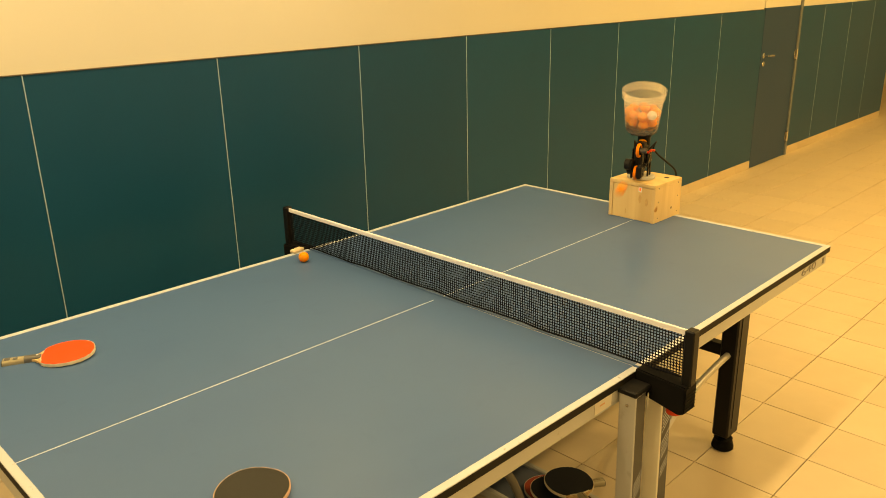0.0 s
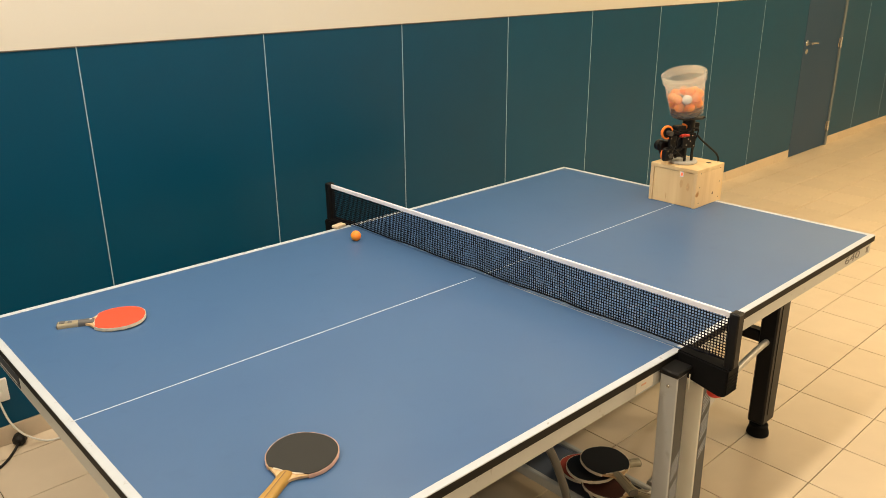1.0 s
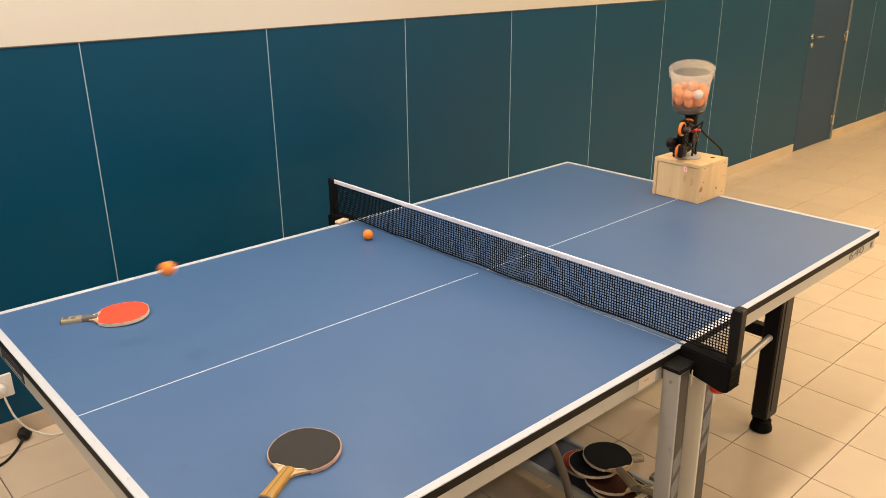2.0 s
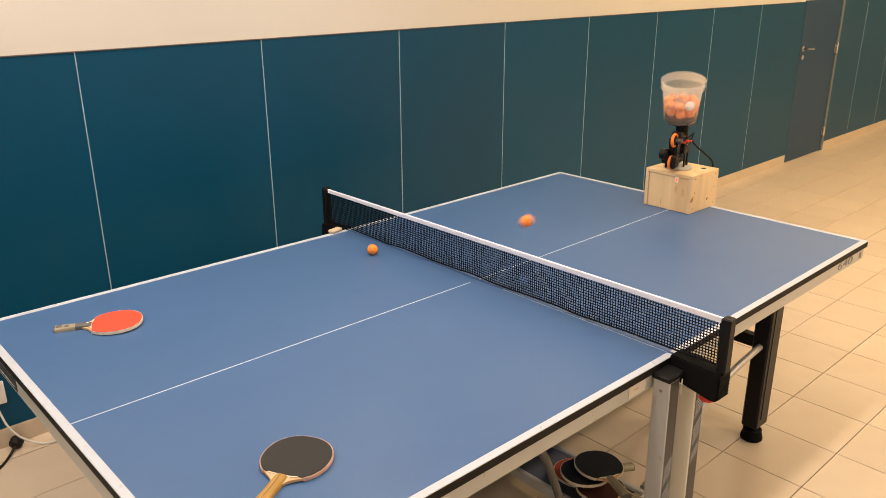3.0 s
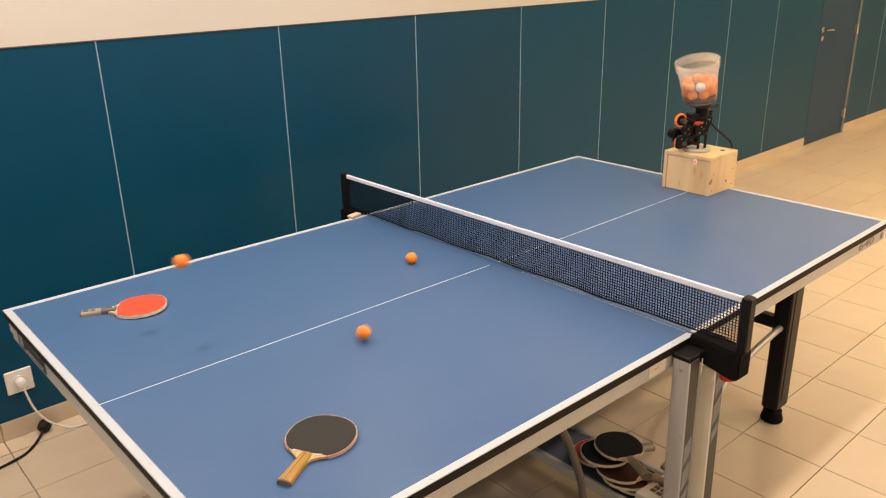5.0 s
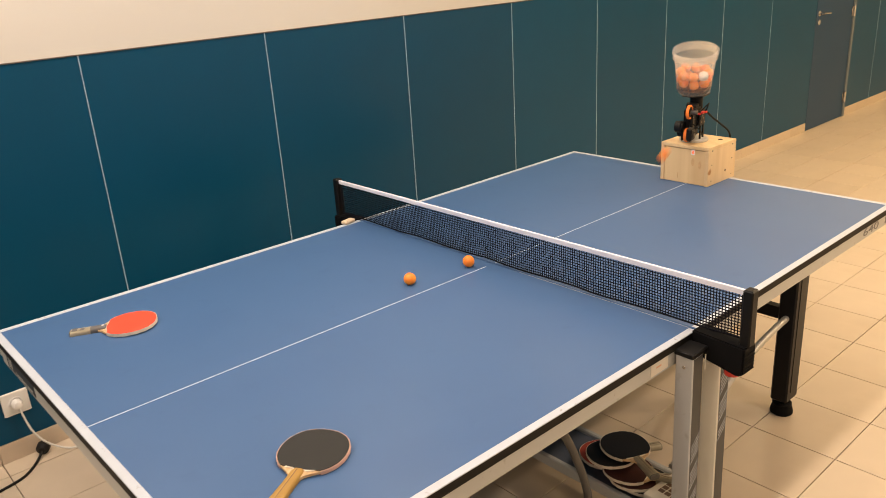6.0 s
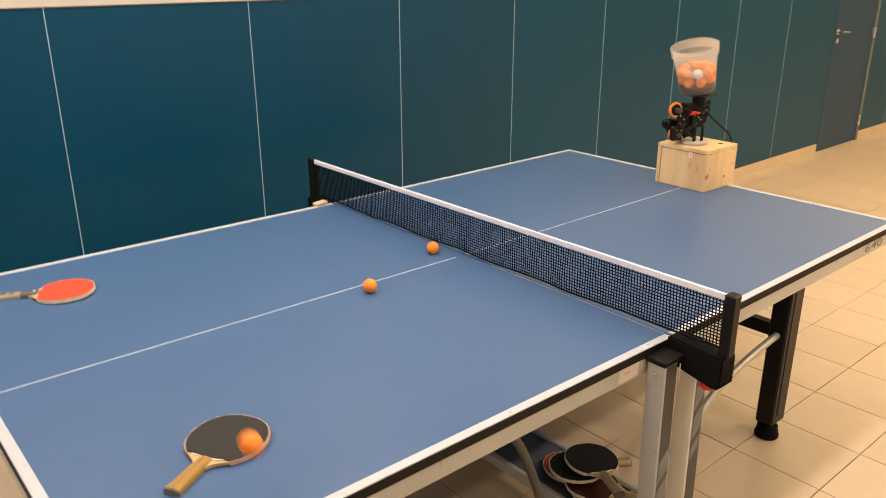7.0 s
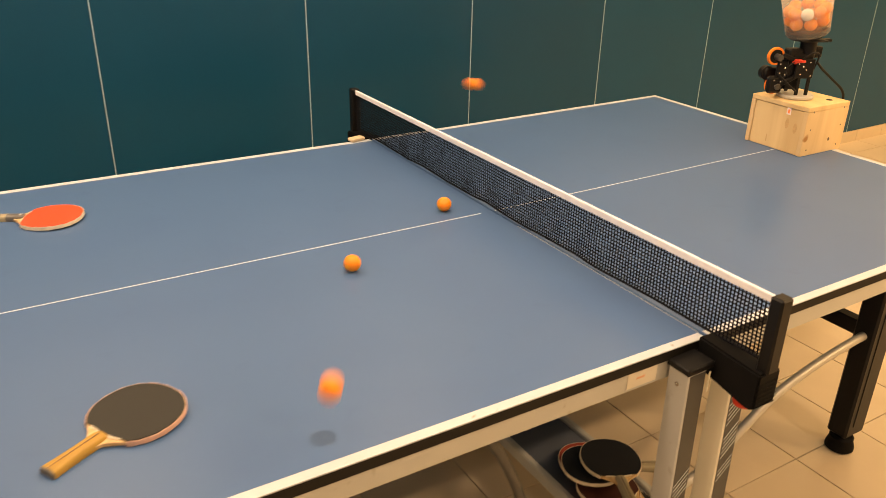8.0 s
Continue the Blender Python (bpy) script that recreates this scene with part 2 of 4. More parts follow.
def lathe(profile, steps=32, bm=None, m=None):
    """A turned body about z from (radius, height) pairs."""
    bm = bm or bmesh.new()
    m = m or Matrix()
    rings = []
    for r, z in profile:
        if r < 1e-6:
            rings.append([bm.verts.new(m @ Vector((0, 0, z)))])
        else:
            rings.append([bm.verts.new(m @ Vector((r * math.cos(2 * math.pi * i / steps), r * math.sin(2 * math.pi * i / steps), z))) for i in range(steps)])
    for a, b in zip(rings, rings[1:]):
        for i in range(steps):
            j = (i + 1) % steps
            if len(a) == 1 and len(b) == 1:
                continue
            if len(a) == 1:
                bm.faces.new((a[0], b[j], b[i]))
            elif len(b) == 1:
                bm.faces.new((a[i], a[j], b[0]))
            else:
                bm.faces.new((a[i], a[j], b[j], b[i]))
    bmesh.ops.recalc_face_normals(bm, faces=bm.faces)
    return bm


def rod(a, b, r, bm=None, steps=16):
    """A solid round bar from a to b."""
    a, b = Vector(a), Vector(b)
    m = Matrix.Translation(a) @ (b - a).to_track_quat("Z", "Y").to_matrix().to_4x4()
    h = (b - a).length
    return lathe([(0, 0), (r * 0.9, 0), (r, r * 0.1), (r, h - r * 0.1), (r * 0.9, h), (0, h)], steps, bm, m)


def tube(points, r, steps=10, bm=None, fine=8):
    """A round cable or pipe along a smooth line through points."""
    bm = bm or bmesh.new()
    pts = [Vector(p) for p in points]
    line = []
    for i in range(len(pts) - 1):
        p0, p1, p2, p3 = pts[max(i - 1, 0)], pts[i], pts[i + 1], pts[min(i + 2, len(pts) - 1)]
        for k in range(fine):
            t = k / fine
            line.append(0.5 * (2 * p1 + (p2 - p0) * t + (2 * p0 - 5 * p1 + 4 * p2 - p3) * t * t + (3 * p1 - p0 - 3 * p2 + p3) * t ** 3))
    line.append(pts[-1])
    rings, side = [], None
    for i, p in enumerate(line):
        d = (line[min(i + 1, len(line) - 1)] - line[max(i - 1, 0)]).normalized()
        side = (side - d * side.dot(d)).normalized() if side else d.orthogonal().normalized()
        up = d.cross(side)
        rings.append([bm.verts.new(p + r * (math.cos(2 * math.pi * k / steps) * side + math.sin(2 * math.pi * k / steps) * up)) for k in range(steps)])
    for a, b in zip(rings, rings[1:]):
        for k in range(steps):
            bm.faces.new((a[k], a[(k + 1) % steps], b[(k + 1) % steps], b[k]))
    bm.faces.new(rings[0][::-1])
    bm.faces.new(rings[-1])
    bmesh.ops.recalc_face_normals(bm, faces=bm.faces)
    return bm


def prism(outline, z0, z1, bm=None, bevel=0.0, mat=0):
    """A flat plate with that outline (x, y pairs, anticlockwise)."""
    bm = bm or bmesh.new()
    low = [bm.verts.new((x, y, z0)) for x, y in outline]
    top = [bm.verts.new((x, y, z1)) for x, y in outline]
    n = len(outline)
    fs = [bm.faces.new(low[::-1]), bm.faces.new(top)]
    for i in range(n):
        fs.append(bm.faces.new((low[i], low[(i + 1) % n], top[(i + 1) % n], top[i])))
    for f in fs:
        f.material_index = mat
    if bevel:
        bmesh.ops.bevel(bm, geom=list(fs[0].edges) + list(fs[1].edges), offset=bevel, segments=1, affect="EDGES")
    return bm


def writing(text, size, m, mat, parent, name="lettering", squash=1.0):
    """Raised letters in the built-in font, as a thin mesh."""
    cu = bpy.data.curves.new(name, "FONT")
    cu.body, cu.size, cu.extrude, cu.align_x, cu.align_y = text, size, 0.0004, "CENTER", "CENTER"
    ob = bpy.data.objects.new(name, cu)
    scene.collection.objects.link(ob)
    bpy.context.view_layer.update()
    me = bpy.data.meshes.new_from_object(ob)
    bpy.data.objects.remove(ob)
    me.materials.clear()
    me.materials.append(mat)
    out = new(name, me)
    out.parent = parent
    out.matrix_basis = m @ Matrix.Diagonal((squash, 1, 1, 1))
    return out


# ---- room ----
WALL_Y, PANEL_TOP, PITCH = 1.36, 1.473, 0.787
X0, X1, Y0 = -5.0, 13.0, -5.2
DOOR0, DOOR1, DOOR_H = 5.602, 6.432, 2.04
# the panelled wall stands slightly askew to the table
ASKEW = Matrix.Translation((0, WALL_Y, 0)) @ pose(0, 0, 0, 0, 0, 0.745) @ Matrix.Translation((0, -WALL_Y, 0))
WALL_END = 9.5
floor = tagged(part("floor", span(X0, X1, Y0, 3.2, -0.12, -0.006), M_GROUT), "floor of square beige ceramic tiles with dark joints", "floor", kind="structure")
ceiling = tagged(part("ceiling", span(X0, X1, Y0, 3.2, CEILING, CEILING + 0.1), M_CEIL), "plain pale painted ceiling", "ceiling", kind="structure")
bm = span(X0, DOOR0, WALL_Y + 0.012, WALL_Y + 0.2, 0, CEILING)
span(DOOR1, WALL_END, WALL_Y + 0.012, WALL_Y + 0.2, 0, CEILING, bm=bm)
span(DOOR0, DOOR1, WALL_Y + 0.012, WALL_Y + 0.2, DOOR_H, CEILING, bm=bm)
wall_n = tagged(part("wall_north", bm, M_WALL), "cream painted wall with petrol blue laminate panels below", "wall", kind="structure")
wall_n.matrix_basis = ASKEW
tagged(part("wall_recess", span(WALL_END - 0.0, X1, 3.0, 3.2, 0, CEILING), M_WALL), "plain cream painted wall of the passage", "wall", kind="structure")
tagged(part("wall_west", span(X0 - 0.2, X0, Y0, 3.2, 0, CEILING), M_WALL), "plain cream painted end wall", "wall", kind="structure")
tagged(part("wall_east", span(X1, X1 + 0.2, Y0, 3.2, 0, CEILING), M_WALL), "plain cream painted far end wall", "wall", kind="structure")
tagged(part("wall_south", span(X0, X1, Y0 - 0.2, Y0, 0, CEILING), M_WALL), "plain cream painted side wall", "wall", kind="structure")

# wall panels, one mesh for the whole width, narrower ones beside the door
SKIRT = 0.080


def panel(x0, x1):
    bm = span(-(x1 - x0) / 2 + 0.0020, (x1 - x0) / 2 - 0.0020, -0.006, 0.006, SKIRT + 0.002, PANEL_TOP, 0.0015)
    ob = part("panel", bm, M_PANEL, wall_n)
    ob.location = ((x0 + x1) / 2, WALL_Y + 0.0055, 0)
    return ob


def strip(x):
    ob = part("joint_strip", span(-0.0019, 0.0019, -0.0035, 0.0035, SKIRT + 0.002, PANEL_TOP - 0.001), M_STRIP, wall_n)
    ob.location = (x, WALL_Y + 0.0025, 0)


joints = [-0.769 + PITCH * k for k in range(-5, 8)]
for a, b in zip(joints, joints[1:]):
    panel(a, b)
panel(joints[-1], DOOR0)
for x in joints:
    strip(x)
east = [DOOR1 + 0.05, 7.10, 7.89, 8.68, WALL_END]
for a, b in zip(east, east[1:]):
    panel(a, b)
for x in east[1:-1]:
    strip(x)
# thin brown line where the panels meet the cream wall
part("panel_top_line", span(X0, DOOR0, WALL_Y - 0.003, WALL_Y + 0.0118, PANEL_TOP + 0.0005, PANEL_TOP + 0.0035), M_TOPLINE, wall_n, "thin brown line along the panel tops")
for a, b in ((joints[0], DOOR0), (DOOR1 + 0.05, WALL_END)):
    n = round((b - a) / 0.304)
    for k in range(n):
        w = (b - a) / n
        ob = part("skirting_tile", span(-w / 2 + 0.001, w / 2 - 0.001, -0.006, 0.004, 0, SKIRT, 0.002), M_SKIRT, wall_n)
        ob.location = (a + (k + 0.5) * w, WALL_Y + 0.0045, 0)

# two-tone door, flush with the panels
door = thing("door_1", ASKEW @ pose(DOOR0, WALL_Y, 0), "closed slate blue door with cream top in the panelled wall", "door", kind="structure")
DW = DOOR1 - DOOR0
part("leaf", span(0.004, DW - 0.012, 0.0, 0.04, 0.004, PANEL_TOP + 0.012), M_DOOR, door)
part("upper_leaf", span(0.004, DW - 0.012, 0.002, 0.04, PANEL_TOP + 0.013, DOOR_H - 0.004), M_WALL, door)
part("jamb", span(DW - 0.008, DW + 0.036, -0.012, 0.05, 0.0, DOOR_H + 0.03, 0.003), M_FRAME, door, "grey metal door jamb")
for hz in (0.2, 1.02, 1.84):
    bm = rod((DW - 0.012, -0.016, hz - 0.05), (DW - 0.012, -0.016, hz + 0.05), 0.010)
    span(DW - 0.04, DW + 0.01, -0.006, -0.001, hz - 0.045, hz + 0.045, 0.002, bm)
    part("hinge", bm, M_CHROME, door, smooth=True)
bm = rod((0.065, 0.0, 1.06), (0.065, -0.05, 1.06), 0.010)
tube([(0.065, -0.05, 1.06), (0.12, -0.052, 1.06), (0.185, -0.05, 1.055)], 0.009, bm=bm)
rod((0.065, 0.002, 1.06), (0.065, -0.006, 1.06), 0.026, bm)
part("handle", bm, M_CHROME, door, "satin chrome lever handle", True)
bm = rod((0.065, 0.002, 0.985), (0.065, -0.008, 0.985), 0.024)
part("lock_rose", bm, M_CHROME, door, smooth=True)

# recessed ceiling lamps, all out of view, those of the added fill included
for i, (lx, ly, watts) in enumerate(LAMPS):
    lamp = thing("downlight", pose(lx, ly, CEILING), "round ceiling downlight with a glowing disc, out of view; some are added fill", "ceiling light", "ceiling downlights")
    part("bezel", lathe([(0.085, 0.0), (0.11, 0.0), (0.112, -0.008), (0.09, -0.012), (0.085, 0.0)], 28), M_WHITE, lamp, smooth=True)
    part("diffuser", lathe([(0, -0.004), (0.084, -0.004), (0.084, -0.001), (0, -0.001)], 28), M_LAMP, lamp)


# ---- table tennis table ----
TL, TW, TH = 1.37, 0.7625, 0.76
SAG = 0.007


def top_z(x):
    """Height of the playing surface: both halves dip a little towards the net."""
    return TH - SAG * (1 - min(1, abs(x) / TL))


table = thing("table_tennis_table", pose(0, 0, 0), "blue table tennis table with white lines and grey metal frame", "table")
for side in (-1, 1):
    x0, x1 = (-TL, -0.003) if side < 0 else (0.003, TL)
    bm = span(x0, x1, -TW, TW, TH - 0.022, TH, 0.002)
    top = part("tabletop", bm, [M_TABLE], table, "matt blue half of the playing surface")
    dip = Matrix.Translation((side * TL, 0, TH)) @ pose(0, 0, 0, 0, -side * math.degrees(SAG / TL), 0) @ Matrix.Translation((-side * TL, 0, -TH))
    top.matrix_basis = dip
    # lines lie a hair above the paint
    zt, lw = TH + 0.0006, 0.02
    ox0, ox1 = (x0 - 0.0012, x0 + lw) if side < 0 else (x1 - lw, x1 + 0.0012)
    part("end_line", span(ox0, ox1, -TW - 0.0012, TW + 0.0012, TH - 0.0023, zt, 0.0006), M_LINE, top)
    lx0, lx1 = (ox1, x1 - 0.0035) if side < 0 else (x0 + 0.0025, ox0)
    for s in (-1, 1):
        part("side_line", span(lx0, lx1, TW - lw if s > 0 else -TW - 0.0012, TW + 0.0012 if s > 0 else -TW + lw, TH - 0.0023, zt, 0.0006), M_LINE, top)
    part("centre_line", span(lx0, lx1 if side > 0 else -0.040, -0.0013, 0.0013, TH - 0.001, zt), M_CENTRE, top)
    # narrow pale strip along the near half's joint edge
    if side < 0:
        part("seam_edge", span(-0.0058, -0.0036, -TW + 0.022, -0.12, TH - 0.001, TH + 0.0005), M_SEAM, top, "pale strip at the joint of the halves")
    # black edge band and the grey apron under it
    e0, e1 = (x0 - 0.0012, x1) if side < 0 else (x0, x1 + 0.0012)
    bm = bmesh.new()
    for s in (-1, 1):
        span(e0, e1, s * (TW + 0.0006) - 0.0006, s * (TW + 0.0006) + 0.0006, TH - 0.0235, TH - 0.0025, bm=bm)
    ex = e0 if side < 0 else e1
    span(ex - 0.0006, ex + 0.0006, -TW, TW, TH - 0.0235, TH - 0.0025, bm=bm)
    part("edge_band", bm, M_EDGE, top, "black edge band")
    for s in (-1, 1):
        part("apron", span(x0 + (0.006 if side < 0 else 0.02), x1 - (0.02 if side < 0 else 0.006), s * (TW - 0.018) - 0.012, s * (TW - 0.018) + 0.012, TH - 0.074, TH - 0.0225, 0.004), M_APRON, table, "pale grey metal apron").matrix_basis = dip
    ax = side * (TL - 0.018)
    part("apron", span(ax - 0.012, ax + 0.012, -TW + 0.031, TW - 0.031, TH - 0.090, TH - 0.0225, 0.004), M_APRON, table, "pale grey metal apron")
    # a pair of black legs with rubber feet and a brace between them
    for s in (-1, 1):
        lx, ly = side * 0.936, s * 0.612
        bm = span(lx - 0.046, lx + 0.046, ly - 0.032, ly + 0.032, 0.062, TH - 0.06, 0.006)
        span(lx - 0.022, lx + 0.022, ly - 0.0345, ly + 0.0345, 0.1, TH - 0.08, 0.002, bm)
        leg = part("leg", bm, M_BLACKPAINT, table, "black painted metal leg")
        bm = lathe([(0, 0), (0.038, 0), (0.042, 0.004), (0.042, 0.010), (0.038, 0.026), (0.034, 0.038), (0.036, 0.044), (0.030, 0.050), (0, 0.050)], 24, m=Matrix.Translation((lx - 0.006, ly, 0.0)))
        lathe([(0.018, 0.045), (0.018, 0.09), (0, 0.09)], 16, bm, Matrix.Translation((lx - 0.006, ly, 0.0)))
        part("foot", bm, M_CLAMP, leg, "round black rubber foot", True)
        if side > 0:
            bm = tube([(0.93, ly, 0.415), (0.84, ly, 0.408), (0.68, ly, 0.38), (0.53, ly, 0.335), (0.42, ly, 0.27), (0.30, ly, 0.19), (0.16, ly, 0.15)], 0.0125, 14)
            part("brace", bm, M_STEEL, table, "bent steel tube brace", True)
        else:
            bm = tube([(-0.58, s * 0.68, 0.70), (-0.50, s * 0.68, 0.655), (-0.45, s * 0.68, 0.595), (-0.40, s * 0.68, 0.49), (-0.365, s * 0.68, 0.39), (-0.345, s * 0.68, 0.28), (-0.30, s * 0.68, 0.16), (-0.15, s * 0.68, 0.13)], 0.011, 14)
            part("brace", bm, M_GUNMETAL, table, "bent dark tube brace", True)
    part("cross_beam", span(side * 0.925 - 0.02, side * 0.925 + 0.02, -0.580, 0.580, 0.395, 0.442, 0.004), M_BLACKPAINT, table)

# centre posts of the undercarriage: two at each side, hatched on their outer faces
for s in (-1, 1):
    for k, (px, py, ztop) in enumerate(((-0.076, s * 0.788, 0.722), (0.040, s * 0.802, 0.66))):
        bm = span(px - 0.024, px + 0.024, py - 0.0265, py + 0.0265, 0.10, ztop, 0.003)
        post = part("post", bm, M_POST if k == 0 else M_POST2, table, ("grey aluminium" if k == 0 else "cream metal") + " post with dark hatched face")
        post.matrix_basis = Matrix.Translation((px, 0, ztop)) @ pose(0, 0, 0, 0, -1.4, 0) @ Matrix.Translation((-px, 0, -ztop))
        if k == 0:
            part("post_screw", rod((px - 0.0235, py, ztop - 0.034), (px - 0.0255, py, ztop - 0.034), 0.005, steps=12), M_CHROME, post)
        part("post_face", span(px - 0.021, px + 0.021, py + s * 0.0267 - 0.0006, py + s * 0.0267 + 0.0006, 0.11, ztop - 0.004), M_POSTDARK, post)
        for h in range(13):
            zc = (0.46 if k == 0 else 0.635) - 0.0125 * h - 0.024 * (h // 5)
            bm = block((0.054 - 0.002 * (h % 4), 0.0006, 0.0018 + 0.0010 * (h % 2)), (px, py + s * 0.0277, zc), 0, None, pose(0, 0, 0, 0, -42, 0))
            part("hatch_stripe", bm, M_LINE, post, "white diagonal stripe" if h == 0 else "")
        if k == 0:
            part("post_cap", span(px - 0.029, px + 0.044, py - 0.029, py + 0.029, ztop - 0.003, ztop + 0.013, 0.003), M_BLACK, post, "black plastic cap")
    # this pale sliver stands in for a bright highlight on the post's side
    part("post_highlight", span(-0.0475, -0.0435, s * 0.8175 - 0.0015, s * 0.8175 + 0.0015, 0.668, 0.716, 0.001), M_POST2, table, "pale sliver put in as a highlight beside the post")
    part("base_beam", span(-0.11, 0.085, s * 0.795 - 0.03, s * 0.795 + 0.03, 0.075, 0.12, 0.006), M_POST, table)
    for wx in (-0.071, 0.044):
        bm = rod((wx, s * 0.795 - 0.016, 0.05), (wx, s * 0.795 + 0.016, 0.05), 0.05, steps=24)
        part("castor", bm, M_RUBBER, table, smooth=True)

# lettering on the aprons
writing("640", 0.041, pose(1.188, -TW + 0.0052, 0.712, 90, 0, 0), M_INKG, table, "lettering", 2.3)
part("mark", span(1.318, 1.338, -TW + 0.0048, -TW + 0.0054, 0.699, 0.722), M_INKG, table)
part("sticker", span(-0.205, -0.128, -TW + 0.0045, -TW + 0.0055, 0.690, 0.734), M_LABEL, table, "small pale sticker")
part("sticker_print", span(-0.182, -0.160, -TW + 0.0041, -TW + 0.0045, 0.707, 0.712), M_INKO, table)
part("end_mark", span(-TL + 0.0042, -TL + 0.0058, 0.40, 0.66, 0.682, 0.730), M_BLUEINK, table, "dark printed panel")
bm = bmesh.new()
for k in range(2):
    span(-TL + 0.0036, -TL + 0.0042, 0.640 - 0.020 * k - 0.010, 0.640 - 0.020 * k, 0.690, 0.722, bm=bm)
span(-TL + 0.0036, -TL + 0.0042, 0.42, 0.58, 0.722, 0.725, bm=bm)
span(-TL + 0.0036, -TL + 0.0042, 0.42, 0.58, 0.690, 0.693, bm=bm)
part("end_mark_print", bm, M_APRON, table, "pale printed bars")

# ---- net ----
net = thing("table_tennis_net", pose(0.004, 0, TH - SAG + 0.001, -0.25, 0, -0.2), "black mesh net with white top tape, clamped across the table", "net")
HN, NH = 0.9, 0.1475
cell, thread = 0.0088, 0.0011
columns = int(2 * HN / cell)
courses = 15


def hang(u, v):
    """A point of the slack netting: u along it from 0 to 1, v up from the lower edge."""
    y = -HN + 2 * HN * u
    slack = math.sin(math.pi * u) ** 0.5
    fold = 0.0022 * math.sin(y * 41) * math.sin(y * 7 + 1) * slack * (1 - v)
    low = 0.006 + 0.0022 * math.sin(y * 19 + 0.7) * slack + 0.005 * max(0, -y / HN - 0.75)
    back = 0.010 * max(0, -y / HN - 0.35) * (1 - v)
    return Vector((fold + back, y + 0.0011 * math.sin(y * 63 + 5 * v) * slack, low + (NH - 0.014 - low) * v))


def netting():
    """Knotted squares of thin square cord, as separate short lengths."""
    vs, fs = [], []

    def cord(p, q, side, r):
        o = len(vs)
        off = Vector((r * 0.8, 0, 0))
        for c in (p, q):
            vs.extend((c - off - side * r, c - off + side * r, c + off + side * r, c + off - side * r))
        fs.extend(((o, o + 1, o + 5, o + 4), (o + 1, o + 2, o + 6, o + 5), (o + 2, o + 3, o + 7, o + 6), (o + 3, o, o + 4, o + 7)))

    for i in range(columns + 1):
        for k in range(courses):
            cord(hang(i / columns, k / courses), hang(i / columns, (k + 1) / courses), Vector((0, 1, 0)), thread)
            if i < columns:
                cord(hang(i / columns, k / courses), hang((i + 1) / columns, k / courses), Vector((0, 0, 1)), thread)
    me = bpy.data.meshes.new("mesh")
    me.from_pydata(vs, [], fs)
    me.materials.append(M_NET)
    ob = new("mesh", me)
    ob.parent = net
    return tagged(ob, kind="stuff")


netting()
part("top_tape", span(-0.0035, 0.0035, -HN - 0.004, HN + 0.004, NH - 0.017, NH, 0.002), M_TAPE, net, "white fabric tape")
part("bottom_cord", tube([hang(k / 36, 0) for k in range(37)], 0.0027, 6, fine=2), M_NET, net)
for s in (-1, 1):
    bm = span(-0.016, 0.016, s * 0.904 - 0.014, s * 0.904 + 0.014, -0.006, NH + 0.004, 0.004)
    post = part("net_post", bm, M_BLACK, net, "black plastic net post")
    # clamp body: a tapered block with ribs on its outer end
    out = [(s * 0.764, 0.006), (s * 0.914, -0.003), (s * 0.913, -0.080), (s * 0.897, -0.088), (s * 0.80, -0.068), (s * 0.764, -0.060)]
    bm = bmesh.new()
    a = [bm.verts.new((-0.03, y, z)) for y, z in out]
    b = [bm.verts.new((0.03, y, z)) for y, z in out]
    m_ = len(out)
    bm.faces.new(a[::-1]), bm.faces.new(b)
    for i in range(m_):
        bm.faces.new((a[i], a[(i + 1) % m_], b[(i + 1) % m_], b[i]))
    bmesh.ops.recalc_face_normals(bm, faces=bm.faces)
    bmesh.ops.bevel(bm, geom=list(bm.edges), offset=0.004, segments=2, affect="EDGES")
    clamp = part("clamp", bm, M_CLAMP, net, "black plastic net clamp")
    bm = bmesh.new()
    for r in range(6):
        span(-0.027, 0.027, s * 0.9135 - 0.002, s * 0.9135 + 0.002, -0.074 + 0.0100 * r, -0.0755 + 0.0100 * r, 0.0012, bm)
    part("rib", bm, M_CLAMP, clamp)
    bm = lathe([(0, 0), (0.02, 0), (0.022, 0.006), (0.020, 0.026), (0, 0.026)], 20, m=Matrix.Translation((0.004, s * 0.868, -0.103)))
    part("knob", bm, M_RED, clamp, "red clamp knob", True)
shim = tagged(part("cardboard_shim", block((0.055, 0.03, 0.012), (-0.055, 0.765, TH - SAG + 0.0078), 0.003, turn=pose(0, 0, 0, 0, 0, 12)), M_CARD), "folded scrap of cardboard on the table edge beside the net clamp", "cardboard")


# ---- bats ----
def bat_outline(w, h, n=48):
    """The blade: an egg, slightly narrower towards the handle (-x)."""
    pts = []
    for i in range(n):
        a = 2 * math.pi * i / n - math.pi
        c, s_ = math.cos(a), math.sin(a)
        y = w / 2 * math.copysign(abs(s_) ** 0.9, s_)
        if c < 0:
            y *= 1 - 0.07 * c * c
        pts.append((h / 2 * math.copysign(abs(c) ** 0.92, c), y))
    return pts


